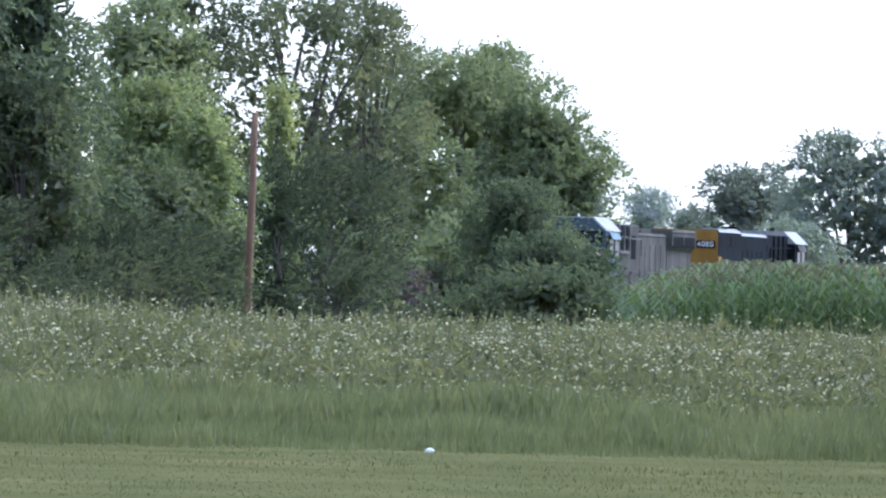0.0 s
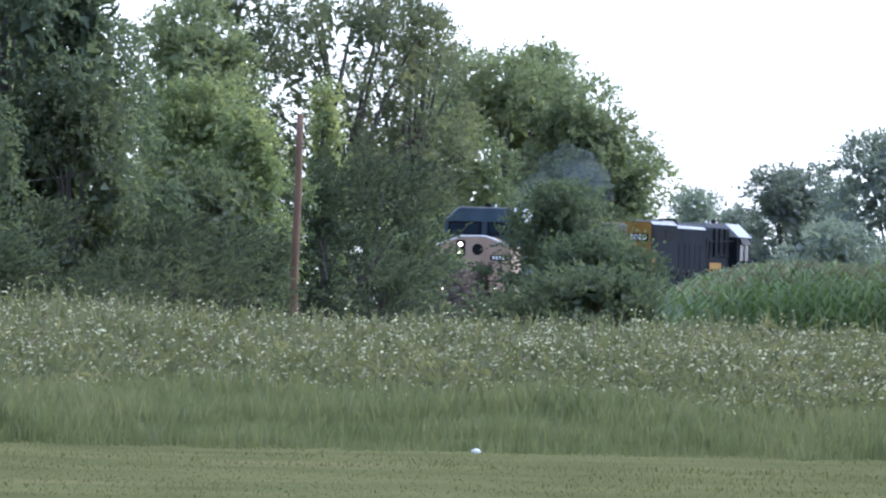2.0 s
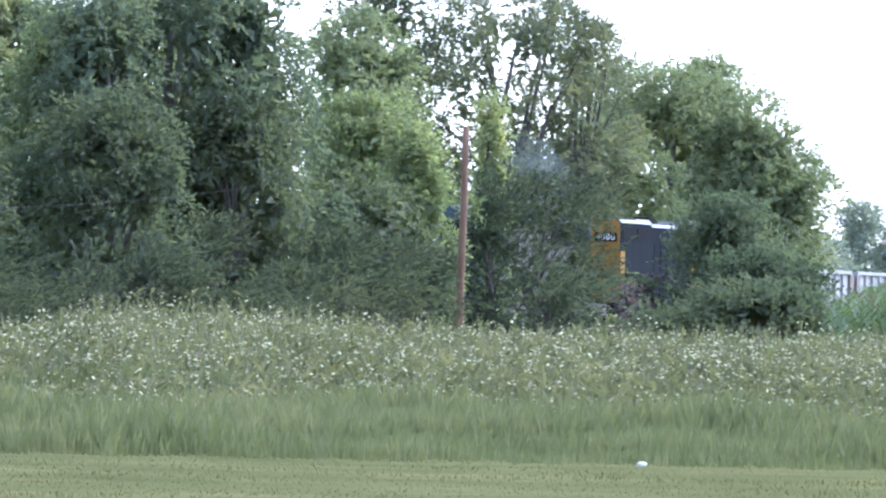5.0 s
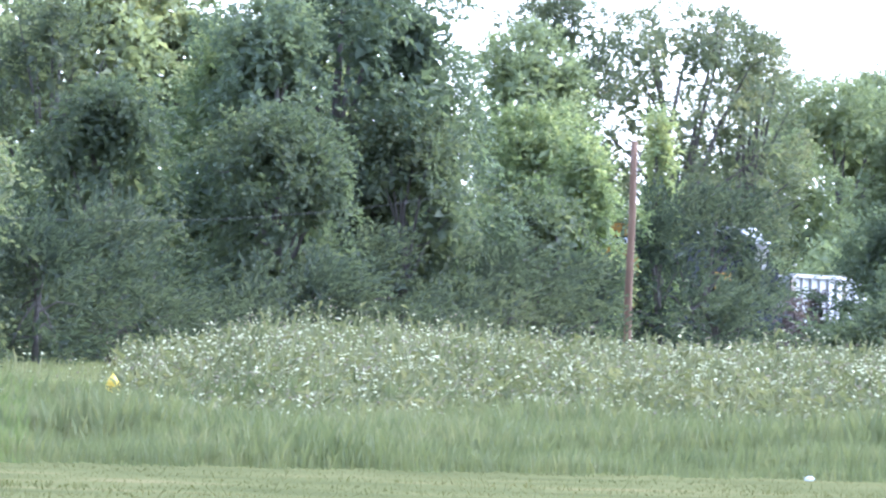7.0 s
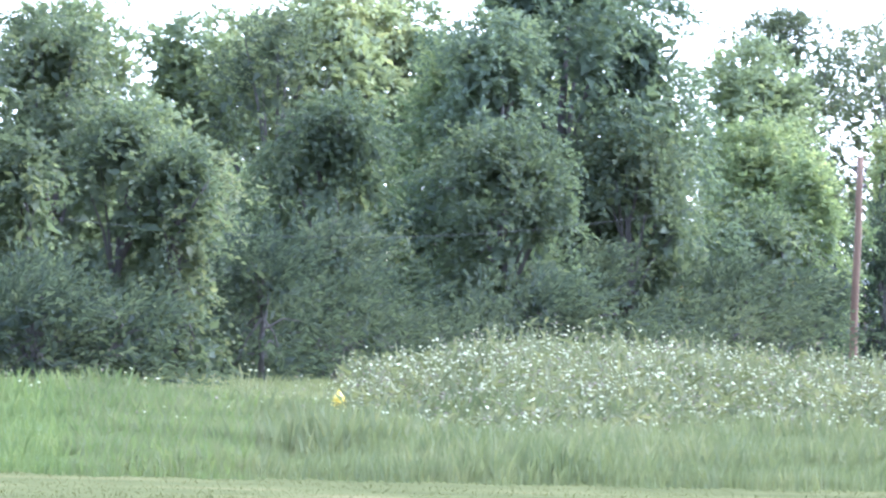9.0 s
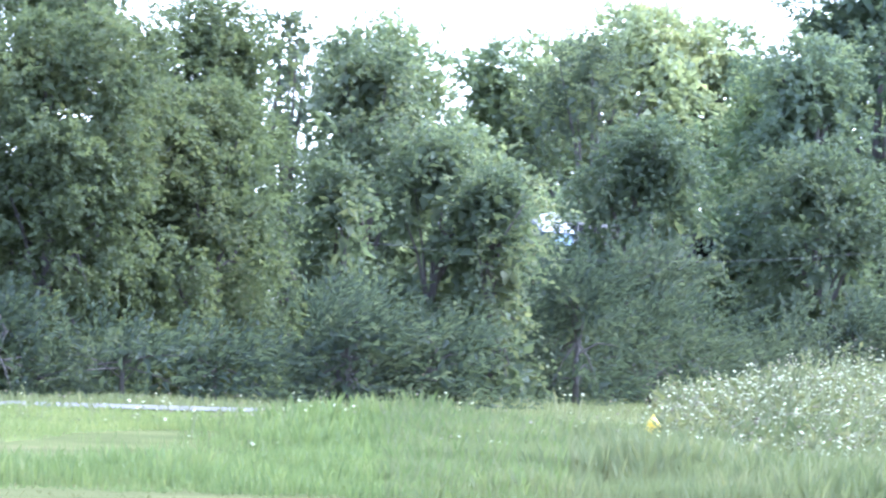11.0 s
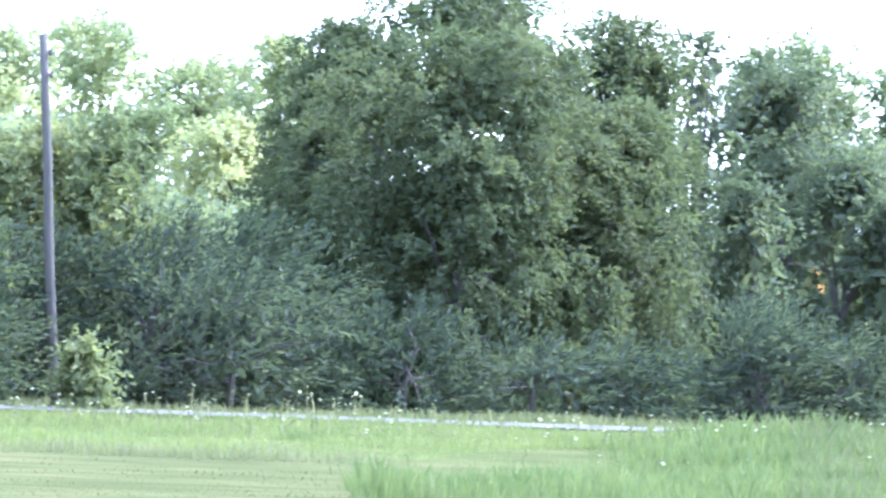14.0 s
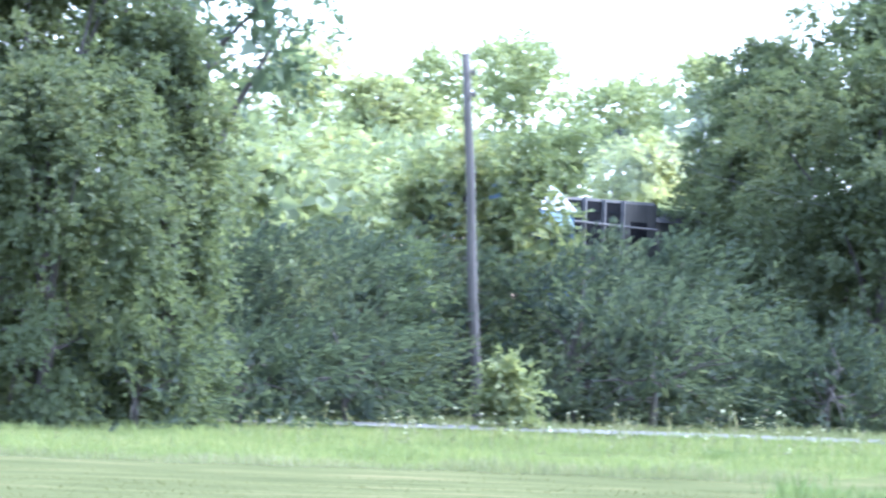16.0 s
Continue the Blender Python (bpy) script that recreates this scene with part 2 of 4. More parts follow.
def crown_puffs(rng, kind, h, r):
    """Clumps of foliage over a domed crown: most on its surface, some within. Columns: x, y, z, radius."""
    low, widest, puff, _, _, full = SHAPES[kind]
    z0 = low * h
    size = min(r, h * 0.45) * puff
    count = int(np.clip(1.7 * r * (h - z0) / size ** 2, 14, 420) * full)
    cone = kind in ("bush", "brown")
    phase = rng.uniform(0, 6.28, 4)
    out = []
    while len(out) < count:
        a = rng.random() * 2 * math.pi
        if rng.random() < 1.35 * (1 - widest) / (1.35 * (1 - widest) + widest):
            lift = rng.random() * math.pi / 2
            z, wide = widest + (1 - widest) * math.sin(lift), math.cos(lift) ** (1.0 if cone else 0.85)
        else:
            z = rng.random() * widest
            wide = 1 - (0.12 if low < 0.05 else 0.4) * ((widest - z) / max(widest, 0.01)) ** 2
        if rng.random() > wide + 0.12:
            continue
        lobe = 1 + 0.13 * math.sin(2 * a + 5 * z + phase[0]) + 0.1 * math.sin(3 * a - 8 * z + phase[1]) + 0.07 * math.sin(5 * a + 15 * z + phase[2])
        pr = size * rng.uniform(0.6, 1.45)
        q = 1.0 if rng.random() < 0.72 else rng.random() ** 0.5
        d = max(wide * lobe * r - pr * 0.4, 0) * q
        zz = min(max(z0 + (h - z0) * z, pr * 0.5), h - pr * 0.8 - 0.05 * h * rng.random() - (0.45 if kind in ("shrub", "bush") else 0.0))
        out.append((d * math.cos(a), d * math.sin(a), zz, pr))
    return np.array(out)


def make_tree(kind, x, y, top, r, seed, label, name="tree", category="tree"):
    rng = np.random.default_rng(seed)
    gz = float(ground_z(x, y))
    h = top - gz
    low, widest, puff, leaf, droop, full = SHAPES[kind]
    puffs = crown_puffs(rng, kind, h, r)
    shoots = kind in ("shrub", "hedge")
    n = int(np.clip((3.5 if shoots else 6.0 if kind == "big" else 4.9) * (h * (1 - low)) * r * full / (leaf * leaf * 0.3), 900, 32000))
    per = 11 if shoots else 8
    tw = n // per
    pick = rng.choice(len(puffs), tw, p=puffs[:, 3] ** 2 / (puffs[:, 3] ** 2).sum())
    c, pr = puffs[pick, :3], puffs[pick, 3:4]
    away = unit(c * np.array([1, 1, 0.6]) - np.array([0, 0, h * 0.2]))
    out = unit(rng.normal(size=(tw, 3)) + away * 0.9 + np.array([0, 0, 0.3]))
    start = c + out * pr * (0.55 + 0.4 * rng.random((tw, 1)))
    lean = np.array([0.75, 0.0, 0.35]) if shoots else np.zeros(3)
    way = unit(out * 0.8 + away * 0.35 + rng.normal(size=(tw, 3)) * 0.4 - np.array([0, 0, droop]) + lean)
    length = leaf * (2.0 + 2.2 * rng.random((tw, 1))) * (1.6 if shoots else 1.3 if kind in ("bush", "tree") else 1.0)
    f = (np.arange(per) + 0.5) / per
    pos = start[:, None] + way[:, None] * (length[:, None] * f[None, :, None])
    pos[:, :, 2] -= (f[None] ** 2) * length * (0.15 + max(droop, 0) * 0.5)
    lw = unit(way[:, None] * 0.9 + rng.normal(size=(tw, per, 3)) * (0.22 if shoots else 0.6) - np.array([0, 0, 0.15]))
    face = unit(out[:, None] * (0.35 if shoots else 1.0) + np.array([0, 0, 0.75 if shoots else 0.35]) + rng.normal(size=(tw, per, 3)) * 0.45)
    pos, lw, face = pos.reshape(-1, 3) + rng.normal(size=(tw * per, 3)) * leaf * 0.2, lw.reshape(-1, 3), face.reshape(-1, 3)
    size = leaf * rng.uniform(0.65, 1.25, len(pos))
    # the shaded inside of the crown: larger sprays
    m = int(n * (0.42 if kind == "big" else 0.2) * (0.35 if kind in ("airy", "bough") else 1.0))
    pick = rng.choice(len(puffs), m)
    inner = puffs[pick, :3] * np.array([0.8, 0.8, 0.94]) + rng.normal(size=(m, 3)) * puffs[pick, 3:4] * 0.35
    outward = unit(inner * np.array([1, 1, 0.5]) + rng.normal(size=(m, 3)) * 0.5 * r)
    pos, lw, face = np.concatenate((pos, inner)), np.concatenate((lw, unit(rng.normal(size=(m, 3))))), np.concatenate((face, outward))
    size = np.concatenate((size, leaf * (rng.uniform(1.3, 2.1, m) if shoots or kind in ("big", "pale") else rng.uniform(2.0, 3.2, m))))
    pos[:, 2] = np.maximum(pos[:, 2], 0.06)
    v, t = leaves(rng, pos, lw, size, 0.45 if shoots else 0.6, 0.25, face)
    tree = tagged(new(name), label, category)
    tree.matrix_basis = pose(x, y, gz)
    crown = new("crown", arrays("crown", v, 3, t, [LEAF[kind]]))
    crown.parent = tree
    bm = bmesh.new()
    tr = 0.018 * h + 0.02
    bend = [(0.0, 0.0, -0.1), (rng.normal() * 0.1, rng.normal() * 0.1, h * 0.3), (rng.normal() * 0.25, rng.normal() * 0.25, h * 0.62), (rng.normal() * 0.3, rng.normal() * 0.3, h * 0.88)]
    tube_into(bm, bend, [tr * 1.15, tr * 0.8, tr * 0.45, tr * 0.12], 8)
    trunk = part("trunk", bm, BARK, tree, smooth=True)
    for q in puffs[rng.choice(len(puffs), min(14, len(puffs)), replace=False)]:
        s = rng.uniform(0.2, 0.6)
        a = np.array([0, 0, h * s * 0.8])
        m = (a + q[:3]) / 2 + np.array([0, 0, 0.05 * h])
        part("limb", tube([a, m, q[:3]], [tr * 0.42, tr * 0.28, tr * 0.08], 5), BARK, trunk)
    return tree


TREES = [  # kind, x, y, height of the top, crown radius
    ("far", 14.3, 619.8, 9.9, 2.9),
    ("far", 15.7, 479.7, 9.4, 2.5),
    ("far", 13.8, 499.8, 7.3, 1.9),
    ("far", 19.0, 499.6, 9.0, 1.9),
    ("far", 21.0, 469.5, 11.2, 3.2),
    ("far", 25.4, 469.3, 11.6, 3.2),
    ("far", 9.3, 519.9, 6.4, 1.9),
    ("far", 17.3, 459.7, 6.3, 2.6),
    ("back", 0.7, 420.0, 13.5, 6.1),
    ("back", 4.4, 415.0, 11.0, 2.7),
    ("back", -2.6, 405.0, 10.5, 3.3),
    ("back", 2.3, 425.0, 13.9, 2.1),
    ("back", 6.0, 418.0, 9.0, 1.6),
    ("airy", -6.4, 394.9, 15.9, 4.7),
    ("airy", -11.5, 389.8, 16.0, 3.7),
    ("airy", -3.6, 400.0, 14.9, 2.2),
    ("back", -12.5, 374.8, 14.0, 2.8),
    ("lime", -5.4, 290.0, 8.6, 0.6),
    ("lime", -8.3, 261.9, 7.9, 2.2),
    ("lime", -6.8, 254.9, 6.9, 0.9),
    ("tree", -7.8, 247.9, 5.2, 1.9),
    ("shrub", -8.3, 241.9, 3.9, 1.8),
    ("shrub", -6.2, 245.9, 3.5, 0.9),
    ("shrub", -3.6, 268.0, 6.1, 2.0),
    ("shrub", -4.8, 262.0, 5.0, 1.1),
    ("shrub", -2.4, 260.0, 3.7, 0.9),
    ("shrub", -3.0, 255.0, 3.0, 1.6),
    ("bush", 2.2, 285.0, 5.7, 2.0),
    ("bush", 3.2, 280.0, 4.0, 2.3),
    ("bush", 4.5, 278.0, 3.5, 1.0),
    ("bush", 0.3, 274.0, 2.2, 1.2),
    ("bush", 3.0, 272.0, 3.0, 2.2),
    ("brown", -0.3, 285.0, 2.8, 0.6),
    ("brown", -0.9, 278.0, 2.5, 0.6),
    ("dark", -13.3, 244.6, 12.6, 3.6),
    ("dark", -11.2, 244.7, 9.8, 1.5),
    ("dark", -14.9, 239.5, 10.2, 1.8),
    ("tree", -11.3, 241.7, 7.2, 1.6),
    ("tree", -18.1, 225.3, 7.4, 2.1),
    ("tree", -13.8, 227.6, 6.9, 1.9),
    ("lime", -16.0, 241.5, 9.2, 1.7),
    ("shrub", -16.2, 214.4, 3.1, 1.6),
    ("shrub", -17.5, 218.3, 4.4, 1.6),
    ("shrub", -12.2, 237.7, 4.1, 1.6),
    ("big", -25.9, 176.1, 5.8, 1.7),
    ("shrub", -12.3, 215.7, 3.3, 1.6),
    ("tree", -20.3, 211.0, 5.9, 1.2),
    ("shrub", -18.1, 203.2, 3.9, 1.1),
    ("shrub", -20.3, 201.0, 2.6, 1.6),
    ("shrub", -19.3, 170.9, 2.8, 1.1),
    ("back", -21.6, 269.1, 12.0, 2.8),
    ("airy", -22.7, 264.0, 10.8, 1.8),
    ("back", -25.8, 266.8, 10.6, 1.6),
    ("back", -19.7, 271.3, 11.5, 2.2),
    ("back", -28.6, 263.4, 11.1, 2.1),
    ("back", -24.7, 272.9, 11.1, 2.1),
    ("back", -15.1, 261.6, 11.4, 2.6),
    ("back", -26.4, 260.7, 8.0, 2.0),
    ("tree", -22.2, 198.8, 8.5, 1.7),
    ("tree", -20.3, 195.9, 6.3, 1.4),
    ("tree", -18.9, 195.1, 5.4, 1.0),
    ("tree", -21.1, 183.8, 5.3, 0.8),
    ("big", -27.0, 184.0, 9.7, 3.5),
    ("big", -29.7, 184.6, 8.4, 1.6),
    ("big", -24.1, 186.4, 8.8, 1.8),
    ("big", -26.1, 178.1, 8.1, 3.0),
    ("airy", -23.3, 193.6, 8.8, 0.7),
    ("big", -23.4, 180.5, 6.9, 1.7),
    ("big", -29.2, 179.6, 6.3, 1.1),
    ("shrub", -28.7, 170.6, 3.7, 1.7),
    ("shrub", -25.5, 167.1, 2.5, 1.8),
    ("shrub", -23.1, 167.4, 2.1, 1.7),
    ("shrub", -21.5, 168.6, 2.0, 1.3),
    ("shrub", -19.1, 169.9, 2.5, 1.1),
    ("shrub", -19.4, 199.1, 3.9, 1.9),
    ("shrub", -17.2, 197.3, 3.6, 0.9),
    ("shrub", -17.8, 171.1, 2.3, 1.1),
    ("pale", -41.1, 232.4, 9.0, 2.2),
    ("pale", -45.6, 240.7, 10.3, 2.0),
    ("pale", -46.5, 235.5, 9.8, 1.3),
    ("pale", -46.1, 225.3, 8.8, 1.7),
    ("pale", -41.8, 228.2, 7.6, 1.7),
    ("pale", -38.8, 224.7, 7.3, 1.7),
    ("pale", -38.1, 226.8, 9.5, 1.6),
    ("olive", -31.7, 169.0, 5.9, 0.9),
    ("olive", -32.8, 168.8, 5.7, 0.7),
    ("olive", -33.8, 168.6, 5.2, 0.7),
    ("olive", -32.6, 162.8, 3.7, 0.4),
    ("olive", -29.5, 156.2, 1.6, 0.4),
    ("shrub", -33.7, 164.6, 4.0, 1.2),
    ("shrub", -30.1, 169.4, 4.1, 1.2),
    ("shrub", -28.4, 167.6, 4.1, 1.3),
    ("shrub", -30.0, 165.3, 3.6, 1.3),
    ("shrub", -32.4, 165.9, 3.6, 1.1),
    ("shrub", -28.2, 163.6, 3.1, 1.6),
    ("shrub", -32.7, 160.7, 2.7, 1.3),
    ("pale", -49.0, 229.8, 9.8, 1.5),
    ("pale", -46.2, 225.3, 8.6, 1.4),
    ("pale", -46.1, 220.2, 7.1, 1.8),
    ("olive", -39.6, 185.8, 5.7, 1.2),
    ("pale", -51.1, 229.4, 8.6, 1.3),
    ("olive", -37.4, 181.2, 5.6, 0.8),
    ("big", -35.5, 145.7, 8.8, 2.7),
    ("big", -38.3, 148.1, 8.4, 1.9),
    ("big", -33.4, 146.2, 7.1, 0.9),
    ("big", -34.7, 142.8, 6.2, 2.0),
    ("bough", -35.2, 153.0, 11.0, 2.9),
    ("shrub", -34.3, 158.3, 3.9, 1.4),
    ("shrub", -36.0, 159.0, 3.4, 1.1),
    ("shrub", -33.1, 160.6, 3.7, 1.1),
    ("shrub", -33.1, 150.4, 2.3, 1.4),
    ("shrub", -33.2, 143.2, 2.1, 1.1),
    ("shrub", -32.5, 156.7, 2.5, 1.3),
    ("brown", -4.8, 149.9, 0.6, 0.5),
]

LOOKS = {
    "far": "distant deciduous tree with haze coloured into its rounded green crown",
    "back": "tall deciduous tree with a full green crown behind the tracks",
    "airy": "tall sparse tree with sky showing through its crown",
    "bush": "dense conical green bush beside the corn field",
    "shrub": "dense dark green shrub with arching leafy shoots",
    "lime": "yellow-green tree with a rounded crown, sun highlights coloured into its leaves",
    "olive": "yellowing light green tree standing among dark shrubs",
    "pale": "pale deciduous tree beyond the tracks, sun and haze in its leaf colour",
    "brown": "dry brownish brush in a gap between bushes",
    "dark": "large dark green tree with a dense crown",
    "tree": "leafy green tree with drooping outer branches",
    "bough": "tall dark tree with leafy boughs hanging against the sky",
    "big": "broad olive-green tree with a dense drooping crown",
}


# ---- ground ----
def build_ground():
    rings = [0, 20, 50, 70, 80, 90, 100, 110, 120] + list(range(126, 206, 6)) + [220, 260, 330, 450, 700, 1200, 2500, 4800]
    az = np.linspace(0, 2 * math.pi, 73)[:-1]
    v = [(0.0, 0.0, 0.0)]
    for d in rings[1:]:
        v += [(d * math.sin(a), d * math.cos(a), float(ground_z(d * math.sin(a), d * math.cos(a)))) for a in az]
    n, loops, totals = 72, [], []
    for k in range(n):
        loops += [0, 1 + (k + 1) % n, 1 + k]
        totals.append(3)
    for i in range(len(rings) - 2):
        a, b = 1 + i * n, 1 + (i + 1) * n
        for k in range(n):
            loops += [a + k, a + (k + 1) % n, b + (k + 1) % n, b + k]
            totals.append(4)
    ob = new("ground", arrays("ground", v, totals, loops, [GROUND]))
    tagged(ob, "rough green meadow ground stretching to the horizon", "ground", kind="structure")


def polar_sheet(name, material, az0, az1, near, far, lift, label, category, cells=(60, 10)):
    """A thin sheet on the ground between two distances, over a range of bearings (positive to the left)."""
    nu, nv = cells
    v = []
    for i in range(nu + 1):
        a = az0 + (az1 - az0) * i / nu
        for j in range(nv + 1):
            d = near(a) + (far(a) - near(a)) * j / nv
            x, y = -d * math.sin(a), d * math.cos(a)
            v.append((x, y, float(ground_z(x, y)) + lift))
    f = [(i * (nv + 1) + j, (i + 1) * (nv + 1) + j, (i + 1) * (nv + 1) + j + 1, i * (nv + 1) + j + 1) for i in range(nu) for j in range(nv)]
    return tagged(new(name, arrays(name, v, 4, f, [material])), label, category, kind="structure")


def mown_edge(a):
    """Where the tall grass begins at a bearing; left of the strip it begins far back."""
    s = np.clip((a - 0.155) / 0.008, 0, 1)
    return 99.5 - 40 * np.minimum(a, 0.1) + 43 * s * s * (3 - 2 * s) + 0.5 * np.sin(a * 400) + 0.4 * np.sin(a * 1130)


def lawn_edge(a):
    """How far the mown lawn reaches at a bearing; it runs on behind the strip of tall grass."""
    s = np.clip((a - 0.112) / 0.02, 0, 1)
    return 99.5 - 40 * np.minimum(a, 0.1) + 32 * s * s * (3 - 2 * s) + 0.5 * np.sin(a * 400) + 0.4 * np.sin(a * 1130)


build_ground()
polar_sheet("lawn", LAWN, -0.9, 0.9, lambda a: 2.0, lawn_edge, 0.012, "closely mown pale green lawn in front of the meadow", "lawn", (720, 16))
polar_sheet("road", GRAVEL, 0.122, 0.224, lambda a: 156.0, lambda a: 160.5, 0.03, "pale gravel road along the foot of the trees", "road")


def field(rng, count, az0, az1, near, far):
    a = rng.uniform(az0, az1, count)
    n0, n1 = near(a), far(a)
    d = n0 + (n1 - n0) * rng.random(count)
    x, y = -d * np.sin(a), d * np.cos(a)
    return a, d, np.stack((x, y, ground_z(x, y)), 1)


def patch(x, y, scale, off=0.0):
    """Slow uneven waves over the field, about -1 to 1, with no even repeat."""
    out = 0
    for k in range(5):
        a = off + k * 2.4
        u, w = x * math.cos(a) + y * math.sin(a), y * math.cos(a) - x * math.sin(a)
        f = (1.0 + 0.37 * k) / scale
        out = out + np.sin(u * f + a * 3 + 1.6 * np.sin(w * f * 0.71 + a)) / 2.2
    return out


def blades(rng, roots, height, width, bend):
    """Grass blades of two triangles, bent over at the top."""
    n = len(roots)
    a = rng.uniform(0, 2 * math.pi, n)
    side = np.stack((np.cos(a), np.sin(a), 0 * a), 1) * width[:, None] / 2
    b = rng.uniform(0, 2 * math.pi, n)
    over = np.stack((np.cos(b), np.sin(b), 0 * b), 1) * (height * bend * rng.random(n))[:, None]
    up = np.array([0, 0, 1.0]) * height[:, None]
    v = np.stack((roots - side, roots + side, roots + up * 0.6 + over * 0.35 + side * 0.7, roots + up * (1 - 0.25 * bend) + over), 1).reshape(-1, 3)
    i = np.arange(n)[:, None] * 4
    return v, np.concatenate((i, i + 1, i + 2, i, i + 2, i + 3), 1).reshape(-1)


def grass(name, seed, count, az0, az1, near, far, height, width, label, thin=False, material=None):
    rng = np.random.default_rng(seed)
    a, d, p = field(rng, count, az0, az1, near, far)
    h = height * (0.75 + 0.3 * patch(p[:, 0], p[:, 1], 1.3) + 0.25 * patch(p[:, 0], p[:, 1], 4.0, 2.0)) * rng.uniform(0.6, 1.3, count)
    front = np.clip((d - mown_edge(a)) / 5, 0, 1) if thin else 1.0
    h = h * (0.5 + 0.5 * front)
    if thin:  # mown again between the strip at the edge and the far meadow
        s = np.clip((a - 0.112) / 0.02, 0, 1) * np.clip((d - 104) / 8, 0, 1) * np.clip((146 - d) / 6, 0, 1)
        keep = rng.random(len(h)) > 0.97 * s
        a, d, p, h, count = a[keep], d[keep], p[keep], (h * (1 - 0.5 * s))[keep], int(keep.sum())
    v, t = blades(rng, p, np.maximum(h, 0.03), width * rng.uniform(0.6, 1.4, count), 0.35)
    tagged(new(name, arrays(name, v, 3, t, [material or GRASS])), label, "grass", kind="stuff")


weed_front = lambda a: 124 + 3 * np.sin(a * 90) + 2 * np.sin(a * 310)
weed_back = lambda a: 204 - 22 * np.clip((-a - 0.01) / 0.03, 0, 1)
grass("meadow_grass", 11, 98000, -0.075, 0.108, mown_edge, lambda a: 143 + 0 * a, 0.44, 0.012, "tall uncut green grass along the edge of the lawn", True)
grass("strip_grass", 17, 45000, 0.088, 0.165, mown_edge, lambda a: 143 + 0 * a, 0.42, 0.012, "tall fresh grass in a strip beside the mown lawn", True, FRESH)
fresh_near = lambda a: 141 - 14 * np.clip((a - 0.135) / 0.02, 0, 1) + 0.6 * np.sin(a * 500)
grass("far_meadow_grass", 12, 62000, 0.065, 0.30, fresh_near, lambda a: 153 + 0 * a, 0.17, 0.012, "fresh green grass between the lawn and the road", material=FRESH)
grass("roadside_grass", 16, 9000, 0.1, 0.30, lambda a: 152 + 0 * a, lambda a: 156 + 0 * a, 0.12, 0.012, "short green grass beside the road", material=FRESH)
grass("lawn_fringe", 15, 5000, 0.15, 0.30, lambda a: fresh_near(a) - 1.5, lambda a: fresh_near(a) + 1.0, 0.2, 0.012, "pale dry grass left standing at the lawn's edge", material=WEED)
grass("verge_grass", 14, 18000, 0.065, 0.30, lambda a: 160.6 + 0 * a, lambda a: 172 + 35 * (a < 0.1), 0.16, 0.02, "rough grass at the foot of the trees")
grass("corn_edge_grass", 18, 11000, -0.075, -0.016, lambda a: 203 + 0 * a, lambda a: 229 + 0 * a, 0.6, 0.03, "bright green low growth along the edge of the corn", material=FRESH)
grass("lawn_grass", 13, 38000, -0.06, 0.26, lambda a: 72 + 0 * a, lawn_edge, 0.045, 0.014, "short mown lawn grass", material=LAWNBLADE)


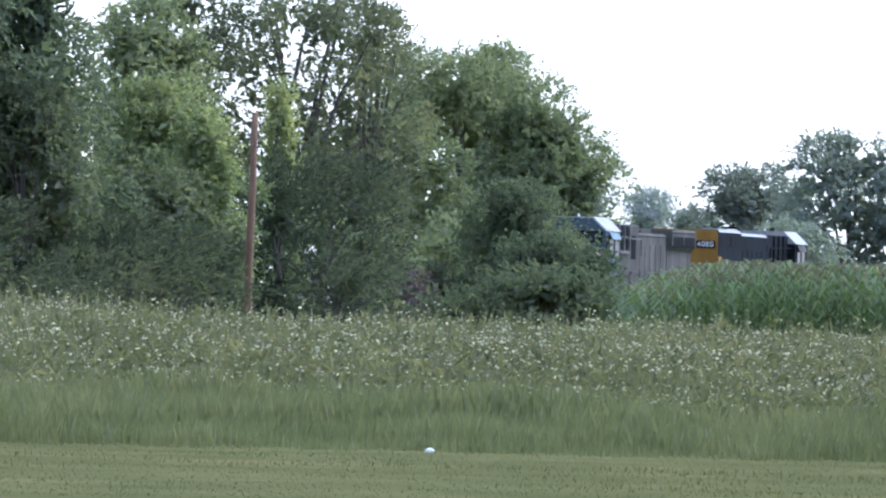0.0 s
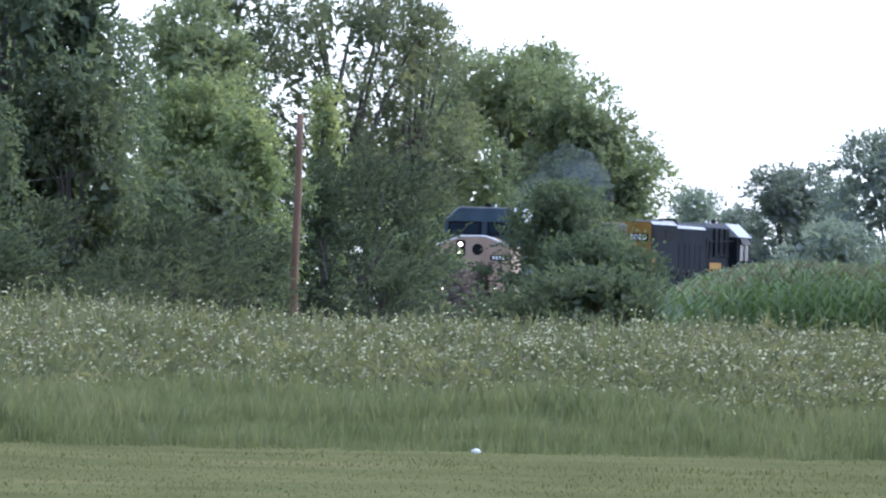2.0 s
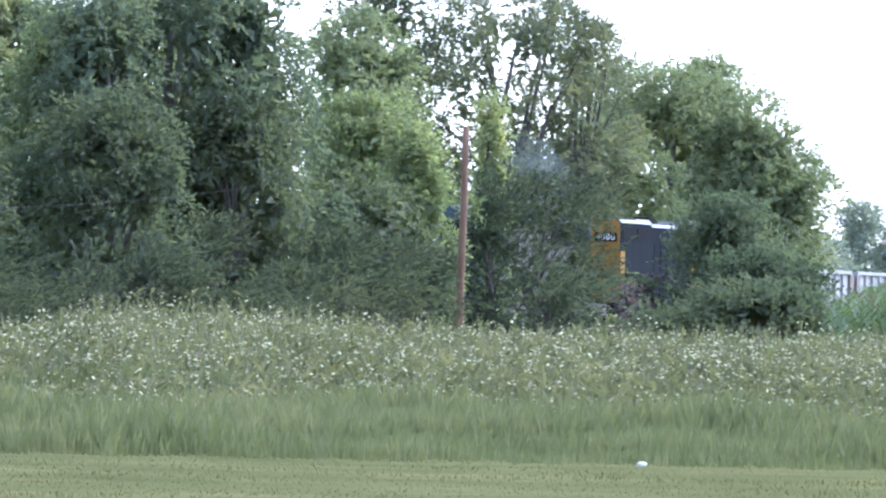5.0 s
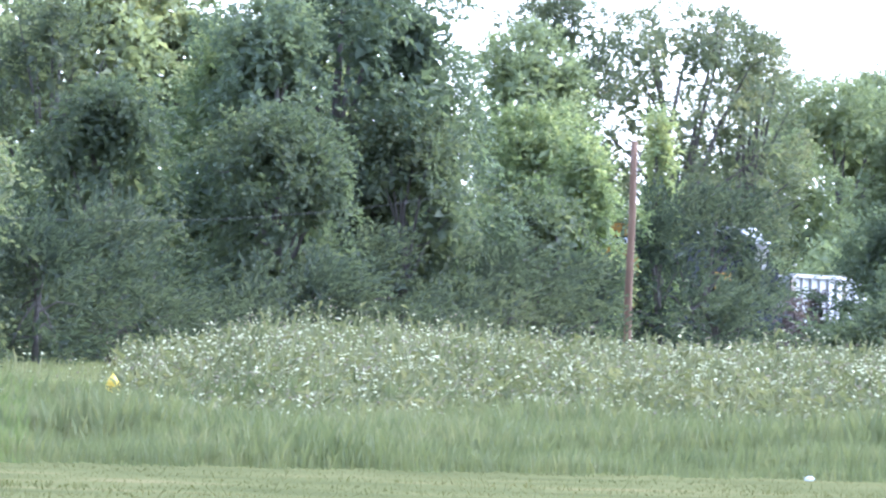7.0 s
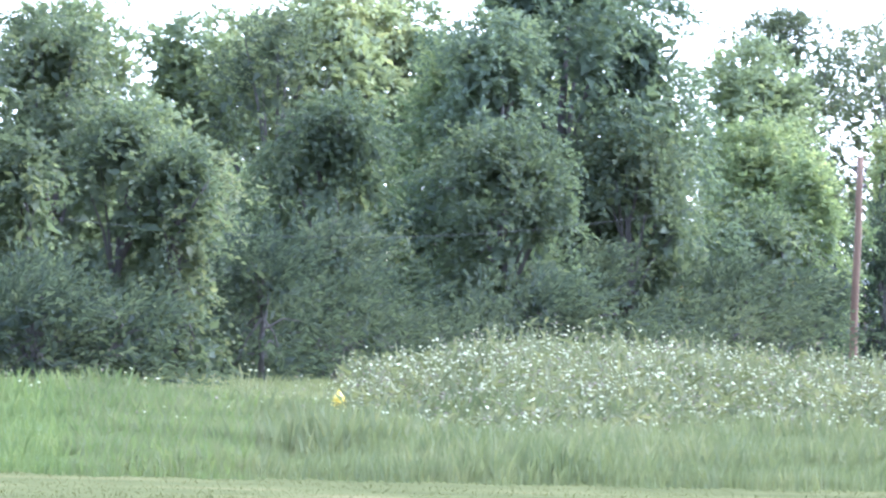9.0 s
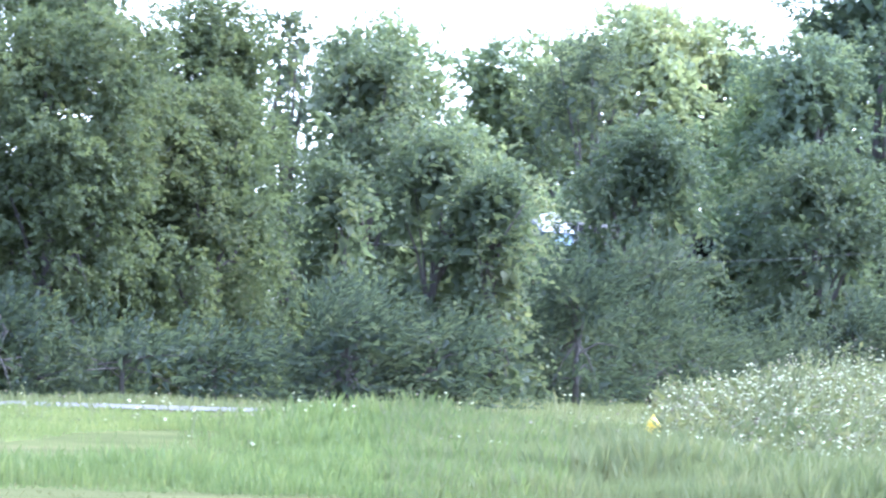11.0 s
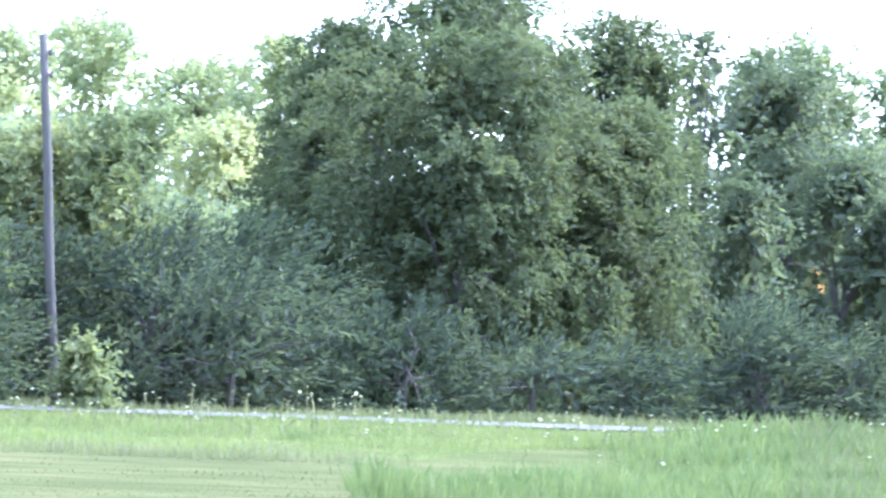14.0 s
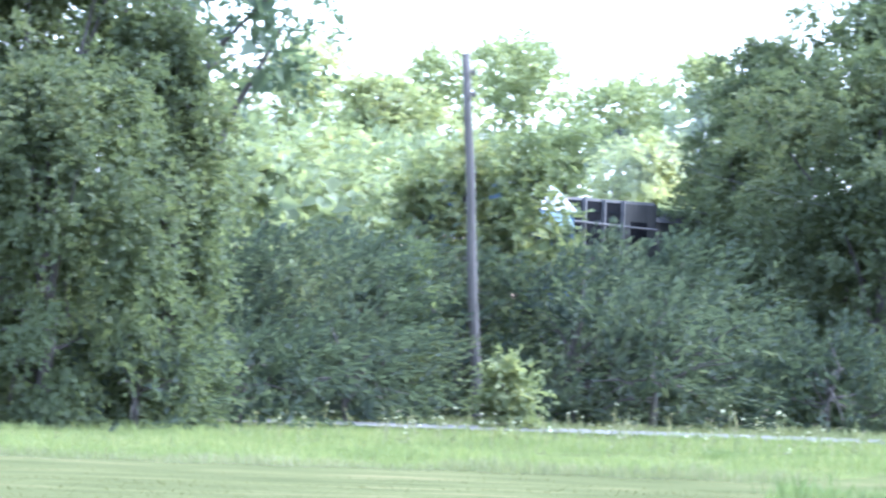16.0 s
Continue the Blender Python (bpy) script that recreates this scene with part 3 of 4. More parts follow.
def build_weeds(seed, count, az0, az1, near, far, tall, sparse):
    rng = np.random.default_rng(seed)
    a, d, p = field(rng, count, az0, az1, near, far)
    edge = np.clip((0.079 - a) / 0.018, 0.12, 1) if not sparse else np.ones(len(a))
    keep = rng.random(len(a)) < 0.35 + 0.65 * edge
    a, d, p, edge = a[keep], d[keep], p[keep], edge[keep]
    h = (tall + 0.12 * patch(p[:, 0], p[:, 1], 2.5) + 0.24 * np.exp(-((a - 0.052) / 0.018) ** 2)) * rng.uniform(0.7, 1.12, len(a)) * np.where(rng.random(len(a)) < 0.1, 1.4, 1.0) * (0.55 + 0.45 * edge) * np.clip((d - 116) / 26, 0.4, 1)
    v, t = blades(rng, p, h, np.full(len(a), 0.028), 0.25)
    tips = v.reshape(-1, 4, 3)[:, 3]
    nl = 3
    s = rng.uniform(0.15, 0.95, (len(a), nl, 1))
    base = (p[:, None] * (1 - s) + tips[:, None] * s).reshape(-1, 3)
    way = unit(rng.normal(size=base.shape) + np.array([0, 0, 0.5]))
    v2, t2 = leaves(rng, base, way, rng.uniform(0.09, 0.26, len(base)) * (0.45 if sparse else 1.0), 0.32)
    tagged(new("weeds", arrays("weeds", np.concatenate((v, v2)), 3, np.concatenate((t, t2 + len(v))), [WEED])), "thin scattered dry weeds in the grass" if sparse else "tangled brownish-green weeds about waist high", "weeds", kind="stuff")
    # flat-topped flower heads on side stalks
    for name, share, mat, label, r0, r1 in (("wild_flowers", 0.27, UMBEL, "white flat-topped wild flowers above the weeds", 0.009, 0.038), ("dry_flower_heads", 0.22, SEED, "brown dried flower heads among the weeds", 0.012, 0.03)):
        k = rng.random(len(a)) < share * (0.9 + 0.8 * patch(p[:, 0], p[:, 1], 2.2, 5.0))
        c = np.repeat(tips[k], 2, 0)
        c[1::2] += rng.normal(size=c[1::2].shape) * np.array([0.14, 0.14, 0.12]) - np.array([0, 0, 0.1])
        r = rng.uniform(r0, r1, len(c))
        ang = np.arange(4) * math.pi / 2
        tilt = rng.normal(size=(len(c), 2)) * 0.35
        ring = np.stack((np.cos(ang), np.sin(ang)), 1)
        rim = np.concatenate((ring[None] * r[:, None, None], ((ring[None] * tilt[:, None]).sum(2) * r[:, None])[..., None] + (0.25 * r)[:, None, None] * rng.random((len(c), 4, 1))), 2) + c[:, None]
        low = c - np.array([0, 0, 1.0]) * r[:, None] * 0.9
        vv = np.concatenate((c[:, None] + np.array([0, 0, 0.012]), rim, low[:, None]), 1).reshape(-1, 3)
        i = np.arange(len(c))[:, None] * 6
        tt = np.concatenate([np.concatenate((i, i + 1 + q, i + 1 + (q + 1) % 4, i + 5, i + 1 + (q + 1) % 4, i + 1 + q), 1) for q in range(4)], 1).reshape(-1)
        tagged(new(name, arrays(name, vv, 3, tt, [mat])), label, "flowers", kind="stuff")


build_weeds(21, 38000, -0.075, 0.078, weed_front, weed_back, 0.7, False)
build_weeds(22, 450, 0.07, 0.22, lambda a: 141 + 0 * a, lambda a: 160 + 0 * a, 0.36, True)
build_weeds(23, 160, 0.02, 0.13, lambda a: 122 + 0 * a, lambda a: 142 + 0 * a, 0.6, True)


def build_corn():
    rng = np.random.default_rng(31)
    rows, pts = [], []
    for i in range(60):
        for j in range(110):
            y = 231 + i * 0.76 + rng.normal() * 0.08
            x = 5.6 + j * 0.19 + rng.normal() * 0.05 + 0.25 * math.sin(i * 0.8)
            if rng.random() < 0.93 and x < 20:
                pts.append((x, y, float(ground_z(x, y))))
    p = np.array(pts)
    h = rng.uniform(2.0, 2.5, len(p)) * np.clip(0.72 + (p[:, 0] - 5.3) * 0.14, 0, 1)
    v, t = blades(rng, p, h, np.full(len(p), 0.05), 0.05)
    tips = v.reshape(-1, 4, 3)[:, 3]
    nl = 9
    s = (np.arange(nl) + rng.random((len(p), nl))) / nl * 0.85 + 0.1
    base = (p[:, None] + np.array([0, 0, 1.0]) * (h[:, None] * s)[..., None]).reshape(-1, 3)
    ang = rng.uniform(0, 2 * math.pi, len(base))
    out = np.stack((np.cos(ang), np.sin(ang), 0 * ang), 1)
    ln = rng.uniform(0.5, 0.85, len(base))[:, None]
    side = np.stack((-np.sin(ang), np.cos(ang), 0 * ang), 1) * 0.045
    m = base + out * ln * 0.45 + np.array([0, 0, 0.42]) * ln
    tip = base + out * ln + np.array([0, 0, 0.05]) * ln
    v2 = np.stack((base, m - side, m + side, tip), 1).reshape(-1, 3)
    i = np.arange(len(base))[:, None] * 4
    t2 = np.concatenate((i, i + 1, i + 2, i + 1, i + 3, i + 2), 1).reshape(-1)
    tagged(new("corn_field", arrays("corn_field", np.concatenate((v, v2)), 3, np.concatenate((t, t2 + len(v))), [CORN])), "dense field of tall green corn with pale tassels", "corn", kind="stuff")
    b = np.repeat(tips, 5, 0)
    v3, t3 = blades(rng, b - np.array([0, 0, 0.08]), rng.uniform(0.2, 0.34, len(b)), np.full(len(b), 0.022), 0.9)
    tagged(new("corn_tassels", arrays("corn_tassels", v3, 3, t3, [TASSEL])), "pale straw-coloured corn tassels", "corn", kind="stuff")


build_corn()

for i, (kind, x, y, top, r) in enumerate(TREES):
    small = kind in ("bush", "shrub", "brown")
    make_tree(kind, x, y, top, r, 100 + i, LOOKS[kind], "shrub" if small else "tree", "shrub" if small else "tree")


def track_far(a):
    """The distance of the track at a bearing."""
    return 73.7 / math.sin(0.232 + a)


rnd = random.Random(5)
for i in range(27):  # a hedge of low growth along the foot of the trees
    a = 0.03 + 0.0082 * i
    d = min(224 - 9 * i * 0.3, track_far(a) - 6) if a < 0.1 else min(172, track_far(a) - 8)
    if 0.115 < a < 0.165:
        continue
    d += rnd.uniform(-2, 2)
    make_tree("hedge", -d * math.sin(a), d * math.cos(a), rnd.uniform(1.8, 2.6), rnd.uniform(1.3, 1.8), 300 + i, "low dark green thicket shrub at the foot of the trees", "shrub", "shrub")
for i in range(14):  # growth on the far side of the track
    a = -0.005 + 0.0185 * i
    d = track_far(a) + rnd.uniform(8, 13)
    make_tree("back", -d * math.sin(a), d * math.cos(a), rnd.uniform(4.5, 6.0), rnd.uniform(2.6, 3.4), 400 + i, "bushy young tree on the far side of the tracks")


# ---- poles, wire, hydrant, litter ----
def wooden_pole(name, foot, top, r0, r1, material, label):
    P = tagged(new(name), label, "pole")
    P.matrix_basis = pose(*foot)
    to = Vector(top) - Vector(foot)
    pts = [Vector((0, 0, -0.4)) - to * 0.0] + [to * k / 6 + Vector((0.012 * math.sin(k * 2), 0, 0)) for k in range(7)]
    part("shaft", tube(pts, [r0] + [r0 + (r1 - r0) * k / 6 for k in range(7)], 14), material, P, smooth=True)
    for k, drop in enumerate((0.35, 0.75)):
        q = to * (1 - drop / to.length) + Vector((r1 + 0.05, -0.04, 0))
        bm = bmesh.new()
        tube_into(bm, [q + Vector((-0.12, 0, 0)), q], [0.012, 0.012], 6)
        bracket = part("bracket", bm, STEEL, P)
        part("insulator", tube([q - Vector((0, 0, 0.05)), q + Vector((0, 0, 0.0)), q + Vector((0, 0, 0.05)), q + Vector((0, 0, 0.08))], [0.03, 0.045, 0.035, 0.012], 9), GREYWOOD, bracket, "grey ceramic insulator", True)
    return P


wooden_pole("utility_pole", (-5.03, 232, 0.5), (-4.96, 232, 6.47), 0.11, 0.085, POLEWOOD, "weathered brown wooden utility pole rising from the weeds")
wooden_pole("utility_pole", (-31.36, 163.0, 0.46), (-31.78, 162.95, 7.27), 0.1, 0.075, GREYWOOD, "leaning dark grey wooden utility pole among shrubs")
BLACKWIRE = surface("wire_sheath", (0.03, 0.03, 0.03), (0.05, 0.05, 0.05), 5, 0.8)
a, b = Vector((-4.95, 231.9, 6.1)), Vector((-31.7, 162.9, 6.5))
pts = [a.lerp(b, k / 24) - Vector((0, 0, 2.6 * 4 * (k / 24) * (1 - k / 24))) for k in range(25)]
tagged(part("utility_wire", tube(pts, [0.004] * 25, 5), BLACKWIRE), "thin dark sagging wire strung between two poles", "wire")

HYDRANT = surface("hydrant_paint", (0.62, 0.42, 0.04), (0.75, 0.55, 0.08), 7, 0.45, c3=(0.8, 0.66, 0.2))
hy = tagged(new("fire_hydrant"), "yellow painted fire hydrant standing in tall grass", "hydrant")
hy.matrix_basis = pose(-10.95, 139.6, float(ground_z(-10.95, 139.6)) - 0.02, 0, 0, 20) @ Matrix.Scale(0.76, 4)


def ring_of(r0, r1, z0, z1):
    return tube([(0, 0, z0), (0, 0, z1)], [r0, r1], 16)


part("barrel", tube([(0, 0, 0), (0, 0, 0.05), (0, 0, 0.06), (0, 0, 0.42)], [0.13, 0.13, 0.09, 0.09], 16), HYDRANT, hy, smooth=False)
part("flange", ring_of(0.145, 0.145, 0.42, 0.455), HYDRANT, hy)
part("bonnet", tube([(0, 0, 0.455), (0, 0, 0.52), (0, 0, 0.58), (0, 0, 0.62), (0, 0, 0.635)], [0.125, 0.12, 0.095, 0.05, 0.03], 16), HYDRANT, hy, smooth=True)
part("operating_nut", tube([(0, 0, 0.63), (0, 0, 0.69)], [0.026, 0.02], 5), HYDRANT, hy)
for d in ((1, 0), (-1, 0), (0, -1)):
    w = 0.055 if d[1] == 0 else 0.075
    nozzle = part("nozzle", tube([(d[0] * 0.06, d[1] * 0.06, 0.33), (d[0] * 0.14, d[1] * 0.14, 0.33)], [w, w], 12), HYDRANT, hy)
    part("cap", tube([(d[0] * 0.14, d[1] * 0.14, 0.33), (d[0] * 0.175, d[1] * 0.175, 0.33), (d[0] * 0.2, d[1] * 0.2, 0.33)], [w * 1.15, w * 1.1, 0.02], 8), HYDRANT, nozzle)

rnd = random.Random(8)
bm = bmesh.new()
bmesh.ops.create_icosphere(bm, subdivisions=3, radius=1)
for v in bm.verts:
    k = 0.75 + 0.35 * noise.noise(v.co * 2.3) + 0.15 * noise.noise(v.co * 6)
    v.co = Vector((v.co.x * 0.065 * k, v.co.y * 0.055 * k, max(v.co.z * 0.04 * k + 0.02, 0)))
bag = tagged(part("litter", bm, surface("white_plastic", (0.6, 0.62, 0.62), (0.8, 0.8, 0.8), 9, 0.35)), "crumpled white plastic litter at the lawn's edge", "litter")
bag.matrix_basis = pose(-0.1, 98.6, 0.02)


# ---- railway ----
HEAD = Vector((-0.22991, -0.97321, 0)).normalized()
TRACK = Vector((0.87, 324.36, 0.0))
RAIL_TOP = 0.58
TURN = math.degrees(math.atan2(HEAD.y, HEAD.x))
track = new("track")
tagged(track, "railway track on a low bed of grey ballast", "track", kind="structure")
track.matrix_basis = Matrix.Translation(TRACK) @ pose(0, 0, 0, 0, 0, TURN)
part("ballast_bed", prism([(-3.0, 0.2), (3.0, 0.2), (1.7, 0.5), (-1.7, 0.5)], -300, 330), BALLAST, track)
for side in (-0.75, 0.75):
    part("rail", prism([(side - 0.07, 0.49), (side + 0.07, 0.49), (side + 0.02, 0.53), (side + 0.035, RAIL_TOP), (side - 0.035, RAIL_TOP), (side - 0.02, 0.53)], -300, 330), STEEL, track)
tie = box(-0.11, 0.11, -1.3, 1.3, 0.42, 0.53, 0.01)
first = part("tie", tie, BARK, track)
for k in range(-100, 190):
    t = first.copy()
    scene.collection.objects.link(t)
    t.location = (k * 0.75, 0, 0)

GREY = surface("weathered_grey_paint", (0.058, 0.057, 0.054), (0.105, 0.1, 0.09), 1.2, 0.8, spec=0.05, streak=0.3, c3=(0.2, 0.17, 0.14))
BLUE = surface("dark_blue_paint", (0.036, 0.058, 0.082), (0.06, 0.088, 0.118), 1.2, 0.6, streak=0.4, spec=0.1)
NAVY = surface("sooty_navy_paint", (0.009, 0.011, 0.014), (0.017, 0.02, 0.024), 1.2, 0.8, streak=0.3, spec=0.03)
TAN = surface("faded_tan_paint", (0.30, 0.19, 0.13), (0.42, 0.29, 0.21), 1.6, 0.65, streak=0.4, c3=(0.3, 0.26, 0.24))
YELLOW = surface("yellow_paint", (0.2125, 0.1152, 0.0270), (0.2716, 0.1555, 0.0360), 1.5, 0.7, streak=0.3, c3=(0.1771, 0.1152, 0.0540), spec=0.1)
ROOF = surface("pale_roof_paint", (0.2, 0.2, 0.2), (0.33, 0.32, 0.31), 2.2, 0.4, spec=0.3, c3=(0.3, 0.22, 0.18))
PALE = surface("pale_dusty_paint", (0.12, 0.115, 0.11), (0.19, 0.18, 0.17), 3, 0.8, spec=0.05)
VISOR = surface("pale_blue_paint", (0.13, 0.19, 0.23), (0.2, 0.27, 0.31), 3, 0.7, spec=0.1)
WHITE = surface("white_paint", (0.65, 0.65, 0.64), (0.8, 0.8, 0.79), 4, 0.5)
BLACK = surface("black_iron", (0.008, 0.008, 0.009), (0.018, 0.018, 0.02), 3, 0.8, spec=0.03)
GLASS = surface("cab_glass", (0.012, 0.018, 0.03), (0.02, 0.03, 0.045), 0.6, 0.2, bump=0.0, spec=0.08)
CARGREY = surface("pale_grey_car_paint", (0.27, 0.265, 0.26), (0.38, 0.37, 0.365), 1.0, 0.8, streak=0.3, c3=(0.4, 0.33, 0.27))
LAMP = glow("headlight_glow", (1.0, 0.86, 0.6), 2.5)


def hood_profile(w, z1, chamfer):
    return [(-w, 1.6), (w, 1.6), (w, z1 - chamfer), (w - chamfer, z1), (chamfer - w, z1), (-w, z1 - chamfer)]


def bogie(parent, x, axles, half, material):
    """A truck with side frames; its wheels stand on the rails."""
    T = part("truck", box(x - half, x + half, -0.5, 0.5, 0.55, 0.95, 0.06), material, parent)
    for y in (-1.0, 1.0):
        part("side_frame", box(x - half, x + half, y - 0.1, y + 0.1, 0.45, 0.85, 0.08), material, T)
    for k in range(axles):
        wx = x + (k - (axles - 1) / 2) * (half * 1.35 / max(axles - 1, 1) * 1.0)
        for y in (-0.75, 0.75):
            part("wheel", tube([(wx, y - 0.065, 0.5), (wx, y + 0.02, 0.5), (wx, y + 0.065, 0.5)], [0.5, 0.5, 0.46], 20), STEEL, T)


def handrail(parent, x0, x1, y, step, material):
    R = part("handrail", tube([(x0, y, 2.62), (x1, y, 2.62)], [0.022, 0.022], 6), material, parent)
    n = max(2, int(abs(x1 - x0) / step))
    for k in range(n + 1):
        x = x0 + (x1 - x0) * k / n
        part("stanchion", tube([(x, y, 1.55), (x, y, 2.62)], [0.02, 0.02], 6), material, R)


def locomotive(paint, label, lit, full_hood):
    """A six-axle road locomotive, its cab towards +x; its hood is narrow with radiator wings, or full and level."""
    half, top = (1.2, 4.38) if full_hood else (0.92, 4.12)
    L = tagged(new("locomotive"), label, "locomotive")
    frame_ob = part("frame", box(-10.7, 10.7, -1.5, 1.5, 1.15, 1.58), paint["frame"], L)
    part("coupler", box(10.7, 11.2, -0.15, 0.15, 0.75, 1.05, 0.04), BLACK, frame_ob)
    part("coupler", box(-11.2, -10.7, -0.15, 0.15, 0.75, 1.05, 0.04), BLACK, frame_ob)
    part("pilot", box(10.45, 10.75, -1.4, 1.4, 0.3, 1.15, 0.04), paint["frame"], frame_ob)
    # cab
    cab = part("cab", prism([(-1.44, 1.58), (1.44, 1.58), (1.44, 4.12), (-1.44, 4.12)], 6.05, 8.55), paint["cab"], L)
    for x, s in ((8.552, 1), (6.048, -1)):
        for y0, y1 in ((-1.32, -0.1), (0.1, 1.32)):
            win = part("windshield", box(min(x, x + 0.05 * s), max(x, x + 0.05 * s), y0, y1, 3.62, 4.1, 0.02), BLACK, cab)
            part("pane", box(min(x, x + 0.065 * s), max(x, x + 0.065 * s), y0 + 0.09, y1 - 0.09, 3.68, 4.03, 0.01), paint["glass"], win)
            if s > 0:
                part("wiper", tube([(x + 0.08, y0 + 0.3, 4.1), (x + 0.08, y0 + 0.75, 3.78)], [0.014, 0.01], 5), BLACK, win)
    for s in (-1, 1):
        for x0, x1 in ((6.3, 7.1), (7.25, 8.05)):
            win = part("side_window", box(x0, x1, s * 1.44 - 0.03, s * 1.44 + 0.03, 3.1, 3.9, 0.015), BLACK, cab)
            part("pane", box(x0 + 0.07, x1 - 0.07, s * 1.44 - 0.045, s * 1.44 + 0.045, 3.17, 3.83, 0.01), paint["glass"], win)
        visor = prism([(s * 1.45, 4.06), (s * 1.45, 4.09), (s * 1.6, 3.8), (s * 1.57, 3.79)], 6.4, 7.95)
        part("visor", visor, paint["visor"], cab, "pale sun visor over the side window")
        part("cab_door", box(8.16, 8.5, s * 1.44 - 0.02, s * 1.44 + 0.02, 1.75, 3.9, 0.01), BLACK, cab)
    roof = part("cab_roof", prism([(-1.5, 4.1), (1.5, 4.1), (0.95, 4.62), (-0.95, 4.62)], 6.0, 8.6), paint["roof"], L)
    part("cab_front_cap", prism([(-1.42, 4.105), (1.42, 4.105), (0.91, 4.57), (-0.91, 4.57)], 8.59, 8.625), paint["cab"], roof)
    part("antenna", tube([(7.3, 0.1, 4.6), (7.3, 0.1, 4.74)], [0.05, 0.03], 7), WHITE, roof)
    part("horn", tube([(6.5, -0.3, 4.68), (6.95, -0.3, 4.71)], [0.05, 0.09], 9), BLACK, roof)
    # nose with a hipped top
    nose = part("nose", prism([(-1.38, 1.58), (1.38, 1.58), (1.38, 3.2), (0.45, 3.55), (-0.45, 3.55), (-1.38, 3.2)], 8.55, 10.15), paint["nose"], L)
    for p, q in (((-1.39, 3.21), (-0.45, 3.565)), ((-0.45, 3.565), (0.45, 3.565)), ((0.45, 3.565), (1.39, 3.21))):
        part("nose_edge", tube([(10.15, *p), (10.15, *q)], [0.035, 0.035], 6), paint["edge"], nose)
    housing = part("headlight_housing", box(10.1, 10.2, -0.62, -0.30, 2.85, 3.42, 0.03), BLACK, nose)
    for z in (3.0, 3.27):
        part("headlight", tube([(10.17, -0.46, z), (10.23, -0.46, z)], [0.075, 0.08], 14), LAMP if lit else paint["glass"], housing, "lit headlight" if lit else "")
    part("emblem", tube([(10.14, 0.15, 3.1), (10.17, 0.15, 3.1)], [0.2, 0.2], 18), BLACK, nose)
    board = part("number_board", box(10.14, 10.18, 0.62, 1.22, 2.72, 2.92, 0.01), BLACK, nose)
    for k in range(4):
        part("bar", box(10.182, 10.19, 0.7 + k * 0.12, 0.78 + k * 0.12, 2.76, 2.88, 0.0), WHITE, board)
    for y in (-0.95, 0.95):
        part("ditch_light", tube([(10.68, y, 1.72), (10.76, y, 1.72)], [0.05, 0.055], 12), LAMP if lit else paint["glass"], frame_ob)
    # equipment bay behind the cab: open frames on the side
    bay = part("equipment_bay", prism(hood_profile(1.12, 4.42, 0.06), 1.15, 6.05), paint["bay"], L)
    for s in (-1, 1):
        for k in range(3):
            x0 = 3.05 + k * 0.98
            opening = part("grille", box(x0, x0 + 0.74, s * 1.12 - 0.015, s * 1.12 + 0.015, 3.45, 4.36, 0.0), BLACK, bay)
            for j in range(4):
                part("slat", box(x0, x0 + 0.74, s * 1.14 - 0.012, s * 1.14 + 0.012, 3.55 + j * 0.2, 3.58 + j * 0.2, 0.0), NAVY, opening)
            part("post", box(x0 - 0.13, x0 - 0.03, s * 1.15 - 0.05, s * 1.15 + 0.05, 3.3, 4.4, 0.015), paint["post"], bay)
        part("grille", box(1.65, 2.45, s * 1.12 - 0.015, s * 1.12 + 0.015, 3.1, 4.0, 0.0), BLACK, bay)
        part("sill", box(2.9, 6.0, s * 1.14 - 0.03, s * 1.14 + 0.05, 3.3, 3.4, 0.015), paint["post"], bay)
        part("grab_rail", tube([(6.0, s * 1.3, 3.93), (1.5, s * 1.3, 3.86), (1.3, s * 1.3, 3.2)], [0.025, 0.025, 0.025], 6), paint["post"], bay)
    # long hood
    hood = part("hood", prism(hood_profile(half, top, 0.1), -5.0, 1.15), paint["hood"], L)
    for s in (-1, 1):
        for k in range(6):
            x0 = -4.8 + k * 0.98
            door = part("hood_door", box(x0, x0 + 0.9, s * half - 0.02, s * half + 0.025, 1.75, 3.7, 0.01), paint["hood"], hood)
            part("latch", box(x0 + 0.78, x0 + 0.82, s * (half + 0.03) - 0.015, s * (half + 0.03) + 0.015, 2.5, 2.75, 0.0), STEEL, door)
        # On the navy locomotive this strip's pale colour stands in for reflected sky.
        part("roof_edge", prism([(s * (half - 0.09), top + 0.01), (s * (half + 0.02), top - 0.1), (s * (half + 0.035), top - 0.085), (s * (half - 0.075), top + 0.025)], -5.0, 1.1), paint["trim"], hood)
    part("exhaust_stack", box(-0.9, -0.1, -0.35, 0.35, top - 0.02, top + 0.3, 0.06), BLACK, hood)
    part("intake_box", box(-3.8, -1.6, -0.6, 0.6, top - 0.02, top + 0.2, 0.08), paint["trim"], hood)
    # radiators overhang at the tail
    wings = [(-0.95, 1.58), (0.95, 1.58), (0.95, 3.5), (1.16, 3.72), (1.16, 4.2), (1.04, 4.32), (-1.04, 4.32), (-1.16, 4.2), (-1.16, 3.72), (-0.95, 3.5)]
    ends = hood_profile(1.38, 4.46, 0.1) if full_hood else wings
    side, up = (1.38, 0.0) if full_hood else (1.16, -0.13)
    rad = part("radiator", prism(ends, -9.6, -5.0), paint["hood"], L)
